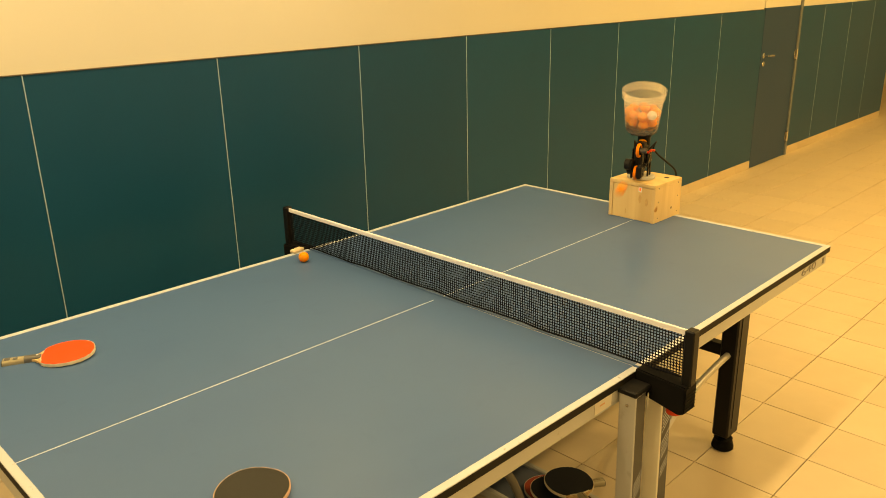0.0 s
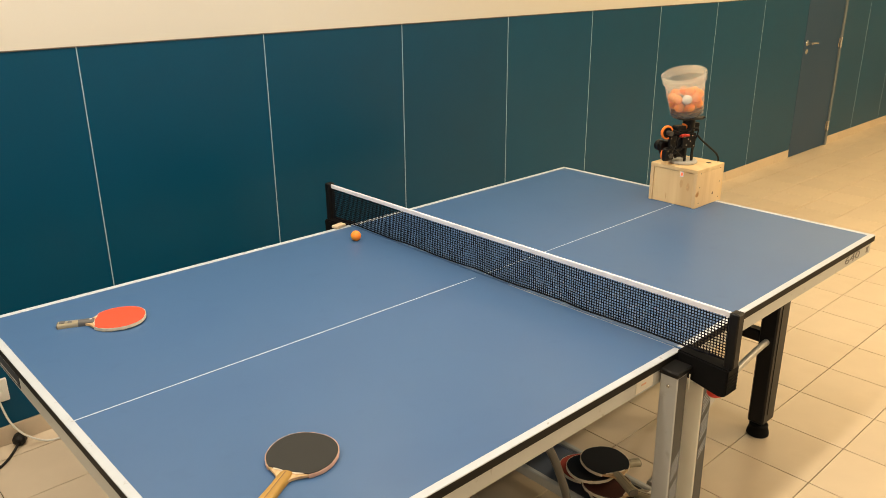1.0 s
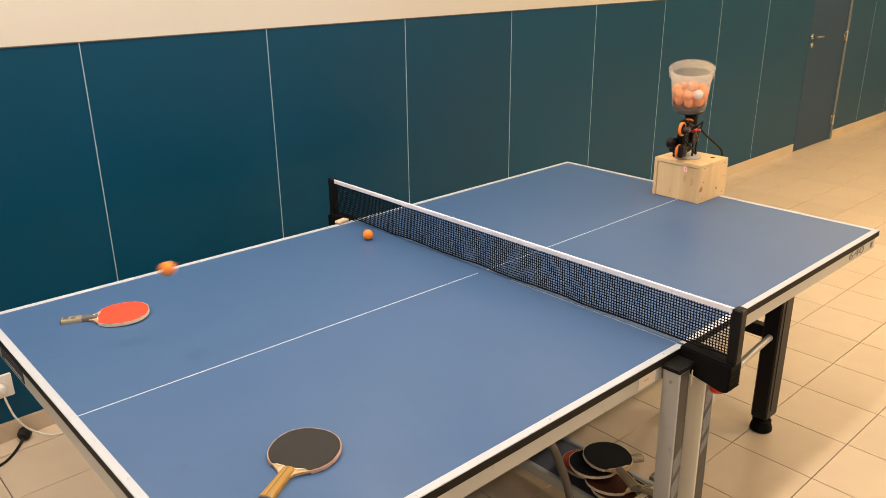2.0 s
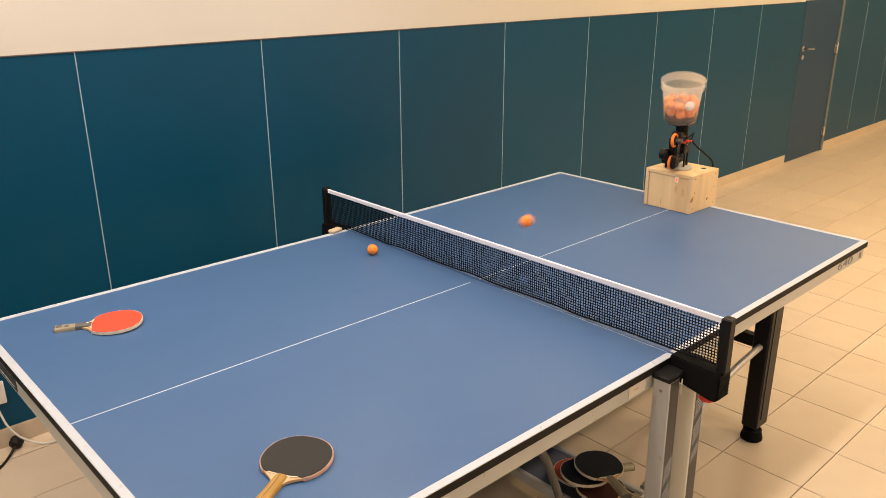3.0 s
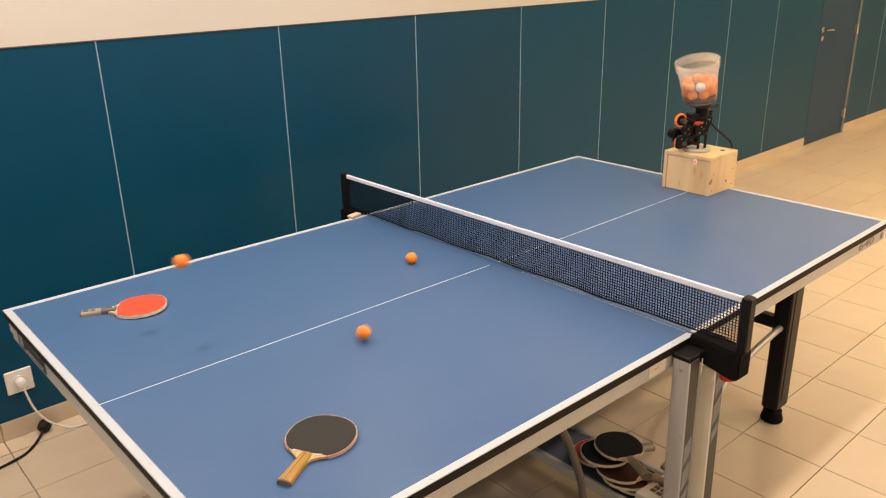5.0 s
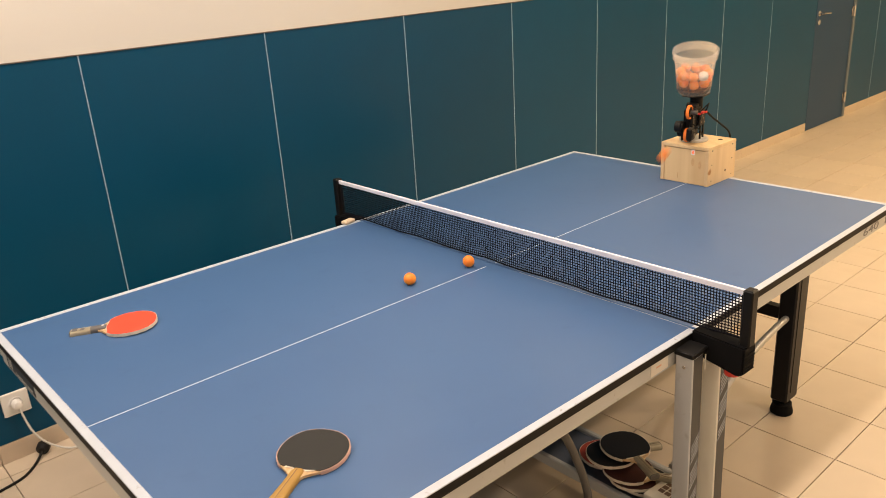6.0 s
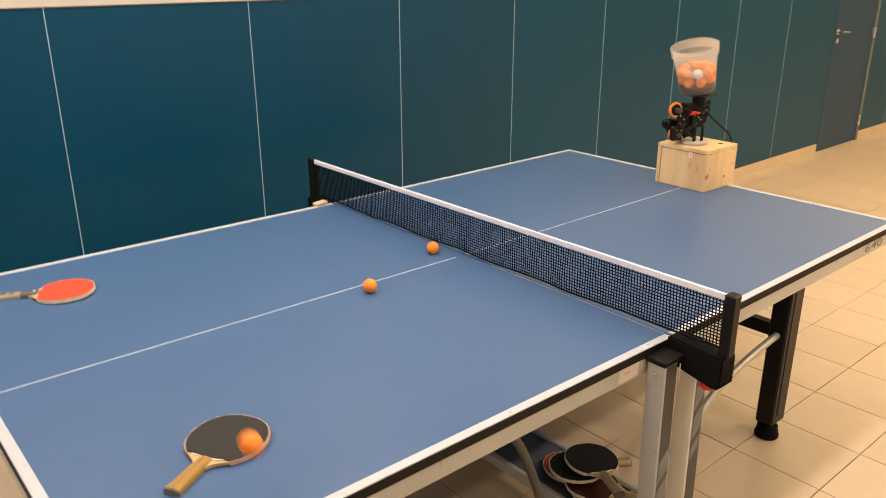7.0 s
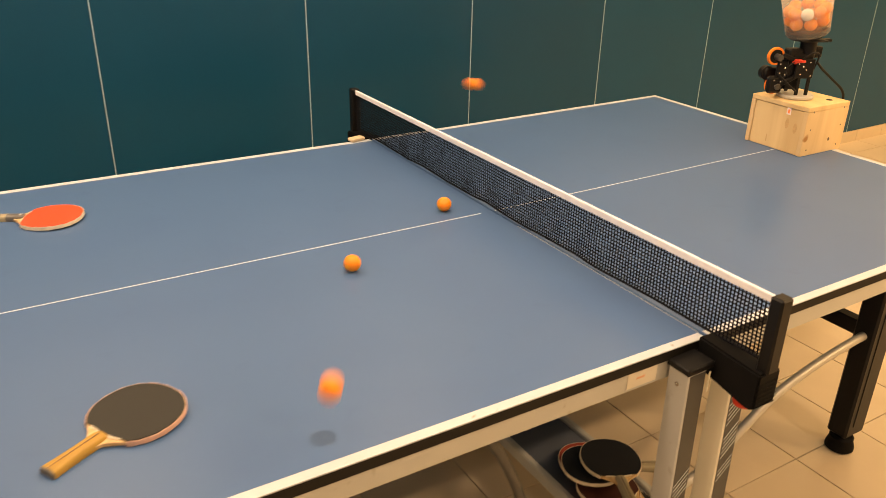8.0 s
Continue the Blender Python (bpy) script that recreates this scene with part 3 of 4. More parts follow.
def bat(m, label, top_mat, bottom_mat, handle_mat, grey_neck=False, group="", rim_mat=None):
    ob = thing("table_tennis_bat", m, label, "bat", group)
    w, h = 0.152, 0.152
    egg = bat_outline(w, h)
    blade = [p for p in egg if p[0] > -0.0665]
    neck = [(-0.0725, 0.027), (-0.082, 0.0165), (-0.09, 0.0140)]
    shape = blade + neck + [(x, -y) for x, y in neck[::-1]]
    part("blade", prism(shape, -0.003, 0.003, bevel=0.0008), M_PLY, ob, "plywood blade with worn edge")
    edge = random.Random(11)
    low = [(-0.0665 + 0.004 * abs(y) / 0.03 + edge.uniform(0, 0.0018), y) for y in (0.034, 0.026, 0.018, 0.009, 0.0, -0.009, -0.018, -0.026, -0.034)]
    rub = [(x * 0.982, y * 0.982) for x, y in blade] + low
    part("rubber", prism(rub, 0.0032, 0.0056), top_mat, ob)
    part("rubber", prism(rub, -0.0056, -0.0032), bottom_mat, ob)
    torn = low + [(x - 0.0022 - 0.0008 * (i % 3), y) for i, (x, y) in enumerate(low[::-1])]
    part("torn_edge", prism(torn, 0.0031, 0.0050), M_TAPEEDGE, ob, "pale torn edge of the rubber")
    # edge tape round the blade, frayed
    bm = bmesh.new()
    prev = None
    for i, (x, y) in enumerate(blade):
        d = Vector((x, y)).normalized()
        half = 0.0046 + 0.0005 * math.sin(i * 2.3)
        ring = [bm.verts.new((x + d.x * o, y + d.y * o, zz)) for o, zz in ((0.0, -half), (0.0012, -half), (0.0012, half), (0.0, half))]
        if prev:
            for k in range(4):
                bm.faces.new((prev[k], prev[(k + 1) % 4], ring[(k + 1) % 4], ring[k]))
        prev = ring
    bmesh.ops.recalc_face_normals(bm, faces=bm.faces)
    part("edge_tape", bm, rim_mat or M_TAPEEDGE, ob, "frayed pale edge tape")
    # flared handle
    bm = bmesh.new()
    rings = []
    for x, hw, ht in ((-0.066, 0.0115, 0.0082), (-0.076, 0.0135, 0.0105), (-0.110, 0.0130, 0.0110), (-0.120, 0.0132, 0.0110), (-0.155, 0.0150, 0.0112), (-0.165, 0.0165, 0.0112), (-0.168, 0.0150, 0.0095)):
        rings.append([bm.verts.new((x, hw * math.copysign(abs(math.cos(a)) ** 0.6, math.cos(a)), ht * math.copysign(abs(math.sin(a)) ** 0.6, math.sin(a)))) for a in [2 * math.pi * (k + 0.5) / 16 for k in range(16)]])
    for r, (a, b) in enumerate(zip(rings, rings[1:])):
        for k in range(16):
            f = bm.faces.new((a[k], a[(k + 1) % 16], b[(k + 1) % 16], b[k]))
            f.material_index = 1 if grey_neck and r < 2 else (2 if r == 5 else 0)
    bm.faces.new(rings[0])
    bm.faces.new(rings[-1]).material_index = 2
    bmesh.ops.recalc_face_normals(bm, faces=bm.faces)
    hd = part("handle", bm, [handle_mat, M_GREYHANDLE, M_ENDCAP], ob, "flared wooden handle", True)
    if grey_neck:
        bm = span(-0.161, -0.146, -0.009, 0.009, 0.0110, 0.0118)
        part("handle_print", bm, M_GREYHANDLE, hd, "dark worn print")
        bm = span(-0.138, -0.126, -0.010, 0.002, 0.0108, 0.0116)
        part("handle_print", bm, M_GREYHANDLE, hd)
        part("neck_dot", span(-0.079, -0.073, -0.003, 0.003, 0.0102, 0.0112), M_WHITE, hd)
    else:
        part("handle_groove", span(-0.164, -0.072, -0.0006, 0.0006, 0.0106, 0.0115), M_INK, hd)
    return ob


def lying(x, y, z, deg):
    return pose(x, y, z + 0.0078, 0, 0, deg) @ pose(0, 0, 0, 0, -1.4, 0)


bat(lying(-1.058, 0.479, top_z(-1.0), -27), "bat with bright red rubber and pale handle on the table", M_RUBRED, M_RUBBLK, M_HANDLE2, True)
bat(lying(-1.044, -0.485, top_z(-1.0), 30), "bat with worn black rubber and orange wooden handle on the table", M_RUBBLK, M_RUBRED2, M_HANDLE, False, rim_mat=M_REDEDGE)

# ---- tray under the table with spare bats and a printed box ----
TX0, TX1, TZ = -0.086, 0.134, 0.158
tray = thing("storage_tray", pose(0, 0, TZ), "blue-grey metal shelf with pale rails under the table", "shelf")
part("shelf", span(TX0 + 0.02, TX1 - 0.02, -0.76, 0.76, -0.014, 0.0, 0.003), M_TRAY, tray)
for rx in (TX0 + 0.0095, TX1 - 0.0095):
    part("rail", span(rx - 0.0095, rx + 0.0095, -0.76, 0.76, -0.028, 0.010, 0.004), M_APRON, tray, "pale grey rail")
for s in (-1, 1):
    part("crossbar", span(-0.20, 0.20, s * 0.60 - 0.016, s * 0.60 + 0.016, -0.058, -0.029, 0.004), M_BLACKPAINT, tray, "black crossbar")
    part("stay", span(-0.015, 0.015, s * 0.60 - 0.012, s * 0.60 + 0.012, -0.158, -0.059, 0.003), M_BLACKPAINT, tray)
pile = [
    (0.015, -0.600, 0.0130, 118, M_RUBNEW, M_RUBRED2),
    (0.041, -0.422, 0.0130, 70, M_RUBRED2, M_RUBNEW),
    (-0.005, -0.572, 0.0290, 130, M_RUBRED3, M_RUBNEW),
    (-0.008, -0.552, 0.0460, 108, M_RUBRED3, M_RUBNEW),
    (-0.010, -0.488, 0.0730, 150, M_RUBNEW, M_RUBRED2),
    (0.030, -0.512, 0.0920, 67, M_RUBNEW, M_RUBRED2),
]
for px, py, pz, deg, ta, tb in pile:
    bat(pose(px + 0.004, py - 0.007, TZ + pz, 2, -1, deg), "worn spare bat with frayed edge in a pile under the table", ta, tb, M_HANDLE2, group="spare bats in a pile")

box = thing("printed_box", pose(0.016, -0.711, TZ + 0.001, 0, 0, -4), "pale flat box with brown printed label on the shelf", "box")
part("carton", span(-0.085, 0.085, -0.05, 0.05, 0, 0.042, 0.003), M_LABEL, box)
for r in range(3):
    for c in range(6):
        part("print", span(-0.045 + 0.02 * c, -0.029 + 0.02 * c, -0.034 + 0.022 * r, -0.016 + 0.022 * r, 0.042, 0.0426), M_INK, box, "brown unreadable print" if r + c == 0 else "")

# ---- wall socket and cables ----
SX, SZ = -1.271, 0.237
WY = WALL_Y + math.tan(radians(0.745)) * SX
socket = thing("wall_socket", pose(SX, WY - 0.0005, SZ, 0, 0, 0.745), "square white wall socket with a white plug in it", "socket")
part("plate", span(-0.048, 0.048, -0.011, 0.0, -0.047, 0.047, 0.003), M_WHITE, socket)
part("rim", lathe([(0.022, 0), (0.026, 0), (0.026, 0.004), (0.022, 0.004), (0.022, 0)], 24, m=Matrix.Translation((0, -0.011, 0)) @ pose(0, 0, 0, 90)), M_WHITE, socket, smooth=True)
lead = thing("extension_lead", pose(0, 0, 0), "white cable hanging from the wall socket to the floor", "cable")
bm = lathe([(0, 0), (0.019, 0), (0.020, 0.012), (0.016, 0.034), (0.008, 0.038), (0, 0.038)], 20, m=Matrix.Translation((SX, WY - 0.012, SZ)) @ pose(0, 0, 0, 90))
part("plug", bm, M_WHITE, lead, smooth=True)
bm = tube([(SX + 0.002, WY - 0.045, SZ - 0.004), (SX + 0.007, WY - 0.05, SZ - 0.05), (SX + 0.024, WY - 0.06, 0.115), (SX + 0.062, WY - 0.068, 0.052), (-1.150, 1.266, 0.006), (-1.10, 1.246, 0.005), (-0.95, 1.232, 0.005), (-0.8, 1.24, 0.005), (-0.5, 1.2, 0.005)], 0.004, 10)
part("cable", bm, M_CABLE_W, lead, smooth=True)
power = thing("black_power_cord", pose(0, 0, 0), "black power cord with a round connector lying on the tiles", "cable")
bm = lathe([(0, 0), (0.012, 0.0), (0.024, 0.012), (0.025, 0.035), (0.013, 0.05), (0.010, 0.06), (0, 0.06)], 18, m=Matrix.Translation((-1.238, 1.290, 0.025)) @ pose(0, 0, 0, 90, 0, 150))
part("connector", bm, M_RUBBER, power, smooth=True)
bm = tube([(-1.238, 1.290, 0.02), (-1.260, 1.268, 0.008), (-1.300, 1.220, 0.005), (-1.345, 1.186, 0.005), (-1.427, 1.163, 0.005), (-1.56, 1.14, 0.005), (-1.9, 1.12, 0.005), (-2.3, 1.18, 0.005)], 0.005, 10)
part("cord", bm, M_RUBBER, power, smooth=True)

# ---- wooden box under the launcher ----
BX, BY, BZ, BD, BW = 1.288, 0.012, TH - 0.0003, 0.218, 0.229
HB = 0.168
crate = thing("wooden_box", pose(BX, BY, BZ, 0, 0, -0.5), "pale pine box with visible screws, standing on the table", "box")
t = 0.016
part("top_board", span(-BD / 2, BD / 2, -BW / 2, BW / 2, HB - t, HB, 0.0015), M_PINE, crate)
for s in (-1, 1):
    side_b = part("side_board", span(-BD / 2 + 0.0, BD / 2, s * (BW / 2 - t / 2) - t / 2, s * (BW / 2 - t / 2) + t / 2, 0, HB - t - 0.0005, 0.0015), M_PINE_S, crate)
    for sx in (-0.08, 0.08):
        for sz in (0.02, 0.09, 0.15):
            part("screw", rod((sx, s * (BW / 2 - 0.001), sz), (sx, s * (BW / 2 + 0.0006), sz), 0.0028, steps=10), M_GUNMETAL, side_b)
part("front_board", span(-BD / 2 + 0.004, -BD / 2 + t, -BW / 2 + t + 0.001, BW / 2 - t - 0.001, 0, HB - t - 0.0015, 0.0015), M_PINE, crate)
part("back_board", span(BD / 2 - t, BD / 2 - 0.002, -BW / 2 + t, BW / 2 - t, 0, HB - t - 0.001, 0.0015), M_PINE, crate)
part("cable_hole", lathe([(0, 0), (0.011, 0), (0.011, 0.0008), (0, 0.0008)], 16, m=Matrix.Translation((0.055, -0.07, HB))), M_RUBBER, crate)
part("indicator_window", span(-BD / 2 + 0.0028, -BD / 2 + 0.0042, -0.047, -0.031, 0.128, 0.153), M_WHITE, crate)
part("indicator_light", span(-BD / 2 + 0.0018, -BD / 2 + 0.003, -0.043, -0.036, 0.133, 0.146), M_LED, crate, "glowing red digit")

M_STAIN = material("pine_knot_stain", (0.63, 0.40, 0.20), 0.6, vary=0.25, scale=90)
for ky, kz, kw, kh in ((-0.040, 0.098, 0.0075, 0.018), (-0.073, 0.088, 0.0075, 0.018), (0.030, 0.030, 0.002, 0.014)):
    m = Matrix.Translation((-BD / 2 + 0.0037, ky, kz)) @ pose(0, 0, 0, 0, 90) @ Matrix.Diagonal((kh, kw, 1, 1))
    part("knot_stain", lathe([(0, 0), (1, 0), (1, 0.0004), (0, 0.0004)], 20, m=m), M_STAIN, crate)
m = Matrix.Translation((0.030, -BW / 2 - 0.0003, 0.045)) @ pose(0, 0, 0, 90) @ Matrix.Diagonal((0.005, 0.006, 1, 1))
part("knot", lathe([(0, 0), (1, 0), (1, 0.0004), (0, 0.0004)], 16, m=m), M_INK, crate, "small dark knot")

# ---- ball launcher ----
LX, LY, LZ = 1.271, 0.027, BZ + HB
launcher = thing("ball_launcher", pose(LX, LY, LZ), "home-made ball launcher with orange wheels and a bucket of balls", "ball machine")
bm = lathe([(0, 0.0), (0.058, 0.0), (0.061, 0.003), (0.061, 0.009), (0.057, 0.013), (0, 0.013)], 40)
part("turntable", bm, M_TURN, launcher, "grey printed turntable", True)
head = new("head")
head.parent = launcher
tagged(head, "black launcher head with wheels and bucket")
# side brackets with slots
for s in (-1, 1):
    bm = span(-0.024, -0.012, s * 0.032 - 0.003, s * 0.032 + 0.003, 0.013, 0.085, 0.001)
    span(0.012, 0.024, s * 0.032 - 0.003, s * 0.032 + 0.003, 0.013, 0.085, 0.001, bm)
    span(-0.030, 0.040, s * 0.032 - 0.0034, s * 0.032 + 0.0034, 0.070, 0.135, 0.003, bm)
    part("bracket", bm, M_BLACK, head)
    for hx, hz in ((-0.018, 0.08), (0.0, 0.10), (0.02, 0.085), (0.03, 0.12), (-0.01, 0.125), (0.012, 0.11)):
        part("bolt", rod((hx, s * 0.035, hz), (hx, s * 0.0375, hz), 0.0028, steps=8), M_CHROME, head)
part("feed_block", span(-0.028, 0.048, -0.024, 0.024, 0.080, 0.150, 0.004), M_BLACK, head)
part("feed_tube", lathe([(0.021, 0.14), (0.026, 0.14), (0.027, 0.15), (0.027, 0.20), (0.021, 0.20), (0.021, 0.14)], 24, m=Matrix.Translation((-0.012, 0, 0))), M_BLACK, head, smooth=True)
bm = span(-0.055, 0.045, -0.045, 0.045, 0.192, 0.199, 0.003)
span(-0.09, -0.04, -0.012, 0.012, 0.188, 0.197, 0.003, bm)
part("bucket_plate", bm, M_BLACK, head)
part("motor_mount", span(0.012, 0.060, -0.021, 0.021, 0.030, 0.165, 0.004), M_BLACK, head)
part("servo", span(-0.062, -0.034, -0.012, 0.012, 0.135, 0.172, 0.003), M_BLACK, head)


def wheel(x, y, z, r, tyre):
    m = Matrix.Translation((x, y, z)) @ pose(0, 0, 0, 90)
    bm = lathe([(r * 0.76, -0.006), (r * 0.94, -0.006), (r, -0.003), (r, 0.003), (r * 0.94, 0.006), (r * 0.76, 0.006), (r * 0.76, -0.006)], 32, m=m)
    w = part("wheel", bm, tyre, head, "orange rubber drive wheel", True)
    bm = lathe([(0, -0.0035), (r * 0.76, -0.0035), (r * 0.76, 0.0035), (0, 0.0035)], 24, m=m)
    part("rim", bm, M_BLACK, w, "black wheel rim")
    bm = rod((x, y + 0.006, z), (x, y + 0.034, z), 0.0105)
    rod((x, y - 0.013, z), (x, y + 0.006, z), 0.004, bm, 10)
    part("motor", bm, M_GUNMETAL, w, "small dark metal motor", True)


wheel(0.106, 0.012, 0.142, 0.030, M_ORANGE)
wheel(0.090, 0.0, 0.042, 0.030, M_ORANGE)
part("motor_housing", span(0.070, 0.124, 0.007, 0.030, 0.020, 0.077, 0.007), M_BLACK, head)
part("gear_plate", span(0.058, 0.098, 0.010, 0.024, 0.070, 0.130, 0.005), M_BLACK, head)
for hx, hz in ((0.066, 0.080), (0.088, 0.088), (0.072, 0.104), (0.090, 0.118), (0.082, 0.060), (0.100, 0.046), (0.106, 0.064)):
    hy = 0.030 if hz < 0.074 else 0.024
    part("screw", rod((hx, hy, hz), (hx, hy + 0.002, hz), 0.0026, steps=8), M_CHROME, head)
part("arm", block((0.07, 0.010, 0.016), (0.055, 0.026, 0.136), 0.003, turn=pose(0, 0, 0, 0, -20, 0)), M_BLACK, head)
part("arm", block((0.075, 0.010, 0.016), (0.055, 0.026, 0.062), 0.003, turn=pose(0, 0, 0, 0, 28, 0)), M_BLACK, head)
bm = rod((0.104, -0.018, 0.078), (0.104, -0.044, 0.078), 0.024, steps=28)
rod((0.085, -0.012, 0.052), (0.085, -0.038, 0.052), 0.020, bm, 28)
span(0.066, 0.118, -0.034, -0.012, 0.060, 0.098, 0.006, bm)
span(0.050, 0.100, -0.024, -0.013, 0.016, 0.064, 0.005, bm)
part("guard", bm, M_BLACK, head, "round black wheel guard", True)
for x0, x1, y0, y1, z0, z1 in ((0.030, 0.056, 0.042, 0.052, 0.126, 0.137), (0.022, 0.040, 0.0525, 0.061, 0.128, 0.136), (0.040, 0.052, 0.026, 0.0415, 0.120, 0.129)):
    part("connector", span(x0, x1, y0, y1, z0, z1, 0.002), M_RED, head, "red wire connector")
for path, r in (([(-0.02, -0.042, 0.13), (-0.05, -0.05, 0.15), (-0.065, -0.045, 0.12), (-0.04, -0.04, 0.10)], 0.0035),
                ([(0.02, 0.03, 0.13), (0.0, 0.055, 0.16), (-0.03, 0.045, 0.15), (-0.03, 0.03, 0.1)], 0.003),
                ([(0.10, 0.03, 0.09), (0.07, 0.05, 0.06), (0.03, 0.045, 0.03)], 0.003),
                ([(0.05, 0.046, 0.13), (0.075, 0.05, 0.115), (0.07, 0.04, 0.085), (0.085, 0.03, 0.07)], 0.002)):
    part("wire", tube(path, r, 8), M_RUBBER, head, smooth=True)

# bucket: leaning forward, double-rimmed
TILT = Matrix.Translation((-0.007, -0.014, 0.214)) @ pose(0, 0, 0, 0, 0, 20) @ pose(0, 0, 0, 0, 16, 0)
BH = 0.181
wall_p = [(0, 0.0), (0.067, 0.0), (0.070, 0.003), (0.0865, BH - 0.004), (0.085, BH - 0.004), (0.0685, 0.0045), (0, 0.0030)]
part("bucket", lathe(wall_p, 48, m=TILT), M_BUCKET, head, "milky translucent plastic bucket", True)
rim_p = [(0.0868, BH - 0.036), (0.0905, BH - 0.034), (0.0905, BH - 0.024), (0.0878, BH - 0.021), (0.0880, BH - 0.014), (0.0930, BH - 0.011), (0.0930, BH - 0.001), (0.0905, BH + 0.001), (0.0868, BH), (0.0868, BH - 0.036)]
part("bucket_rim", lathe(rim_p, 48, m=TILT), M_RIM, head, "ridged milky rim of the bucket")


def ball_mesh(r=0.02):
    bm = bmesh.new()
    bmesh.ops.create_icosphere(bm, subdivisions=3, radius=r)
    return bm


proto = bpy.data.meshes.new("ball")
bm = ball_mesh()
bm.to_mesh(proto)
bm.free()
proto.materials.append(M_BALL)
proto.shade_smooth()
proto_w = proto.copy()
proto_w.materials.clear()
proto_w.materials.append(M_BALLW)
rng = random.Random(4)
layer, zc = 0, 0.046
while zc < 0.112:
    reach = 0.0675 + zc * 0.098 - 0.0205
    spots = [(reach, k, int(2 * math.pi * reach / 0.0415)) for k in range(int(2 * math.pi * reach / 0.0415))]
    if zc > 0.09:
        spots = [q for q in spots if rng.random() > 0.25]
    spots.append((0.008, 0, 1))
    for rr, k, count in spots:
        a = 2 * math.pi * (k + 0.5 * (layer % 2)) / count + 0.3 * layer
        p = TILT @ Vector((rr * math.cos(a), rr * math.sin(a), zc + rng.uniform(-0.002, 0.002)))
        if math.hypot(p.x, p.y) < 0.0385:
            continue
        pale = layer > 0 and rr > 0.02 and (abs(math.degrees(math.atan2(p.y, p.x)) - 36) < 17 or rng.random() < 0.14)
        b = new("ball", proto_w if pale else proto)
        b.parent = head
        b.location = p
    zc += 0.0345
    layer += 1

part("bucket_seat", lathe([(0, -0.009), (0.056, -0.009), (0.060, -0.006), (0.060, -0.001), (0, -0.001)], 36, m=TILT), M_BLACK, head, "round black seat under the bucket")
part("agitator", lathe([(0.022, 0.0052), (0.066, 0.0052), (0.066, 0.022), (0.050, 0.026), (0.026, 0.012), (0.022, 0.0052)], 32, m=TILT), M_BLACK, head, "black feed ring in the bucket", True)
cord = thing("launcher_cable", pose(0, 0, 0), "black cable looping from the launcher down behind the wooden box", "cable")
BK = BX + BD / 2 + 0.009
bm = tube([(LX + 0.012, LY - 0.050, LZ + 0.126), (LX + 0.040, LY - 0.058, LZ + 0.100), (LX + 0.080, LY - 0.076, LZ + 0.066), (BK - 0.010, LY - 0.092, LZ + 0.026), (BK + 0.002, LY - 0.094, LZ - 0.02), (BK, LY - 0.09, LZ - 0.12), (BK + 0.01, LY - 0.085, LZ - 0.19), (BK + 0.03, LY - 0.05, LZ - 0.7), (BK + 0.1, LY + 0.05, 0.006), (BK + 0.4, LY + 0.5, 0.006)], 0.0042, 10)
part("cable", bm, M_RUBBER, cord, smooth=True)


# ---- balls in play ----
def loose_ball(label):
    return tagged(new("table_tennis_ball", proto), label, "ball", "balls in play")


ROLLER = loose_ball("orange table tennis ball rolling slowly over the table")
FIRST = loose_ball("orange table tennis ball shot from the launcher, bouncing on the table")
SECOND = loose_ball("orange table tennis ball shot from the launcher, bouncing on the table")
THIRD = loose_ball("orange table tennis ball bouncing with backspin towards the net")
FOURTH = loose_ball("orange table tennis ball shot from the launcher, bouncing on the table")
FIFTH = loose_ball("orange table tennis ball bouncing with backspin near the black bat")
SIXTH = loose_ball("orange table tennis ball flying out of the launcher")

# ---- floor tiles ----
TP, GX, GY = 0.3045, 0.762, -0.583


def tile_mesh():
    return span(-TP / 2 + 0.0016, TP / 2 - 0.0016, -TP / 2 + 0.0016, TP / 2 - 0.0016, -0.008, 0.0, 0.0012)


bm = tile_mesh()
tile_data = bpy.data.meshes.new("tile")
bm.to_mesh(tile_data)
bm.free()
tile_data.materials.append(M_TILE)
rest_v, rest_f = [], []
i0, i1 = math.floor((X0 - GX) / TP), math.ceil((X1 - GX) / TP)
j0, j1 = math.floor((Y0 - GY) / TP), math.ceil((3.0 - GY) / TP)
base_v = [v.co.copy() for v in tile_data.vertices]
base_f = [tuple(f.vertices) for f in tile_data.polygons]
for i in range(i0, i1):
    for j in range(j0, j1):
        cx, cy = GX + (i + 0.5) * TP, GY + (j + 0.5) * TP
        if cy > WALL_Y + 0.1 and cx < WALL_END - 0.1:
            continue
        dz = 0.0004 * math.sin(i * 12.9 + j * 78.2)
        if -2.0 < cx < 4.6 and -2.1 < cy < 1.5:
            ob = new("tile", tile_data)
            ob.parent = floor
            ob.location = (cx, cy, dz)
        else:
            o = len(rest_v)
            rest_v += [(v.x + cx, v.y + cy, v.z + dz) for v in base_v]
            rest_f += [tuple(o + k for k in f) for f in base_f]
me = bpy.data.meshes.new("tile_field")
me.from_pydata(rest_v, [], rest_f)
me.materials.append(M_TILE)
field = new("tile_field", me)
field.parent = floor
tagged(field, kind="stuff")


# ---- what moves ----
R = 0.02
GRAV = 9.81


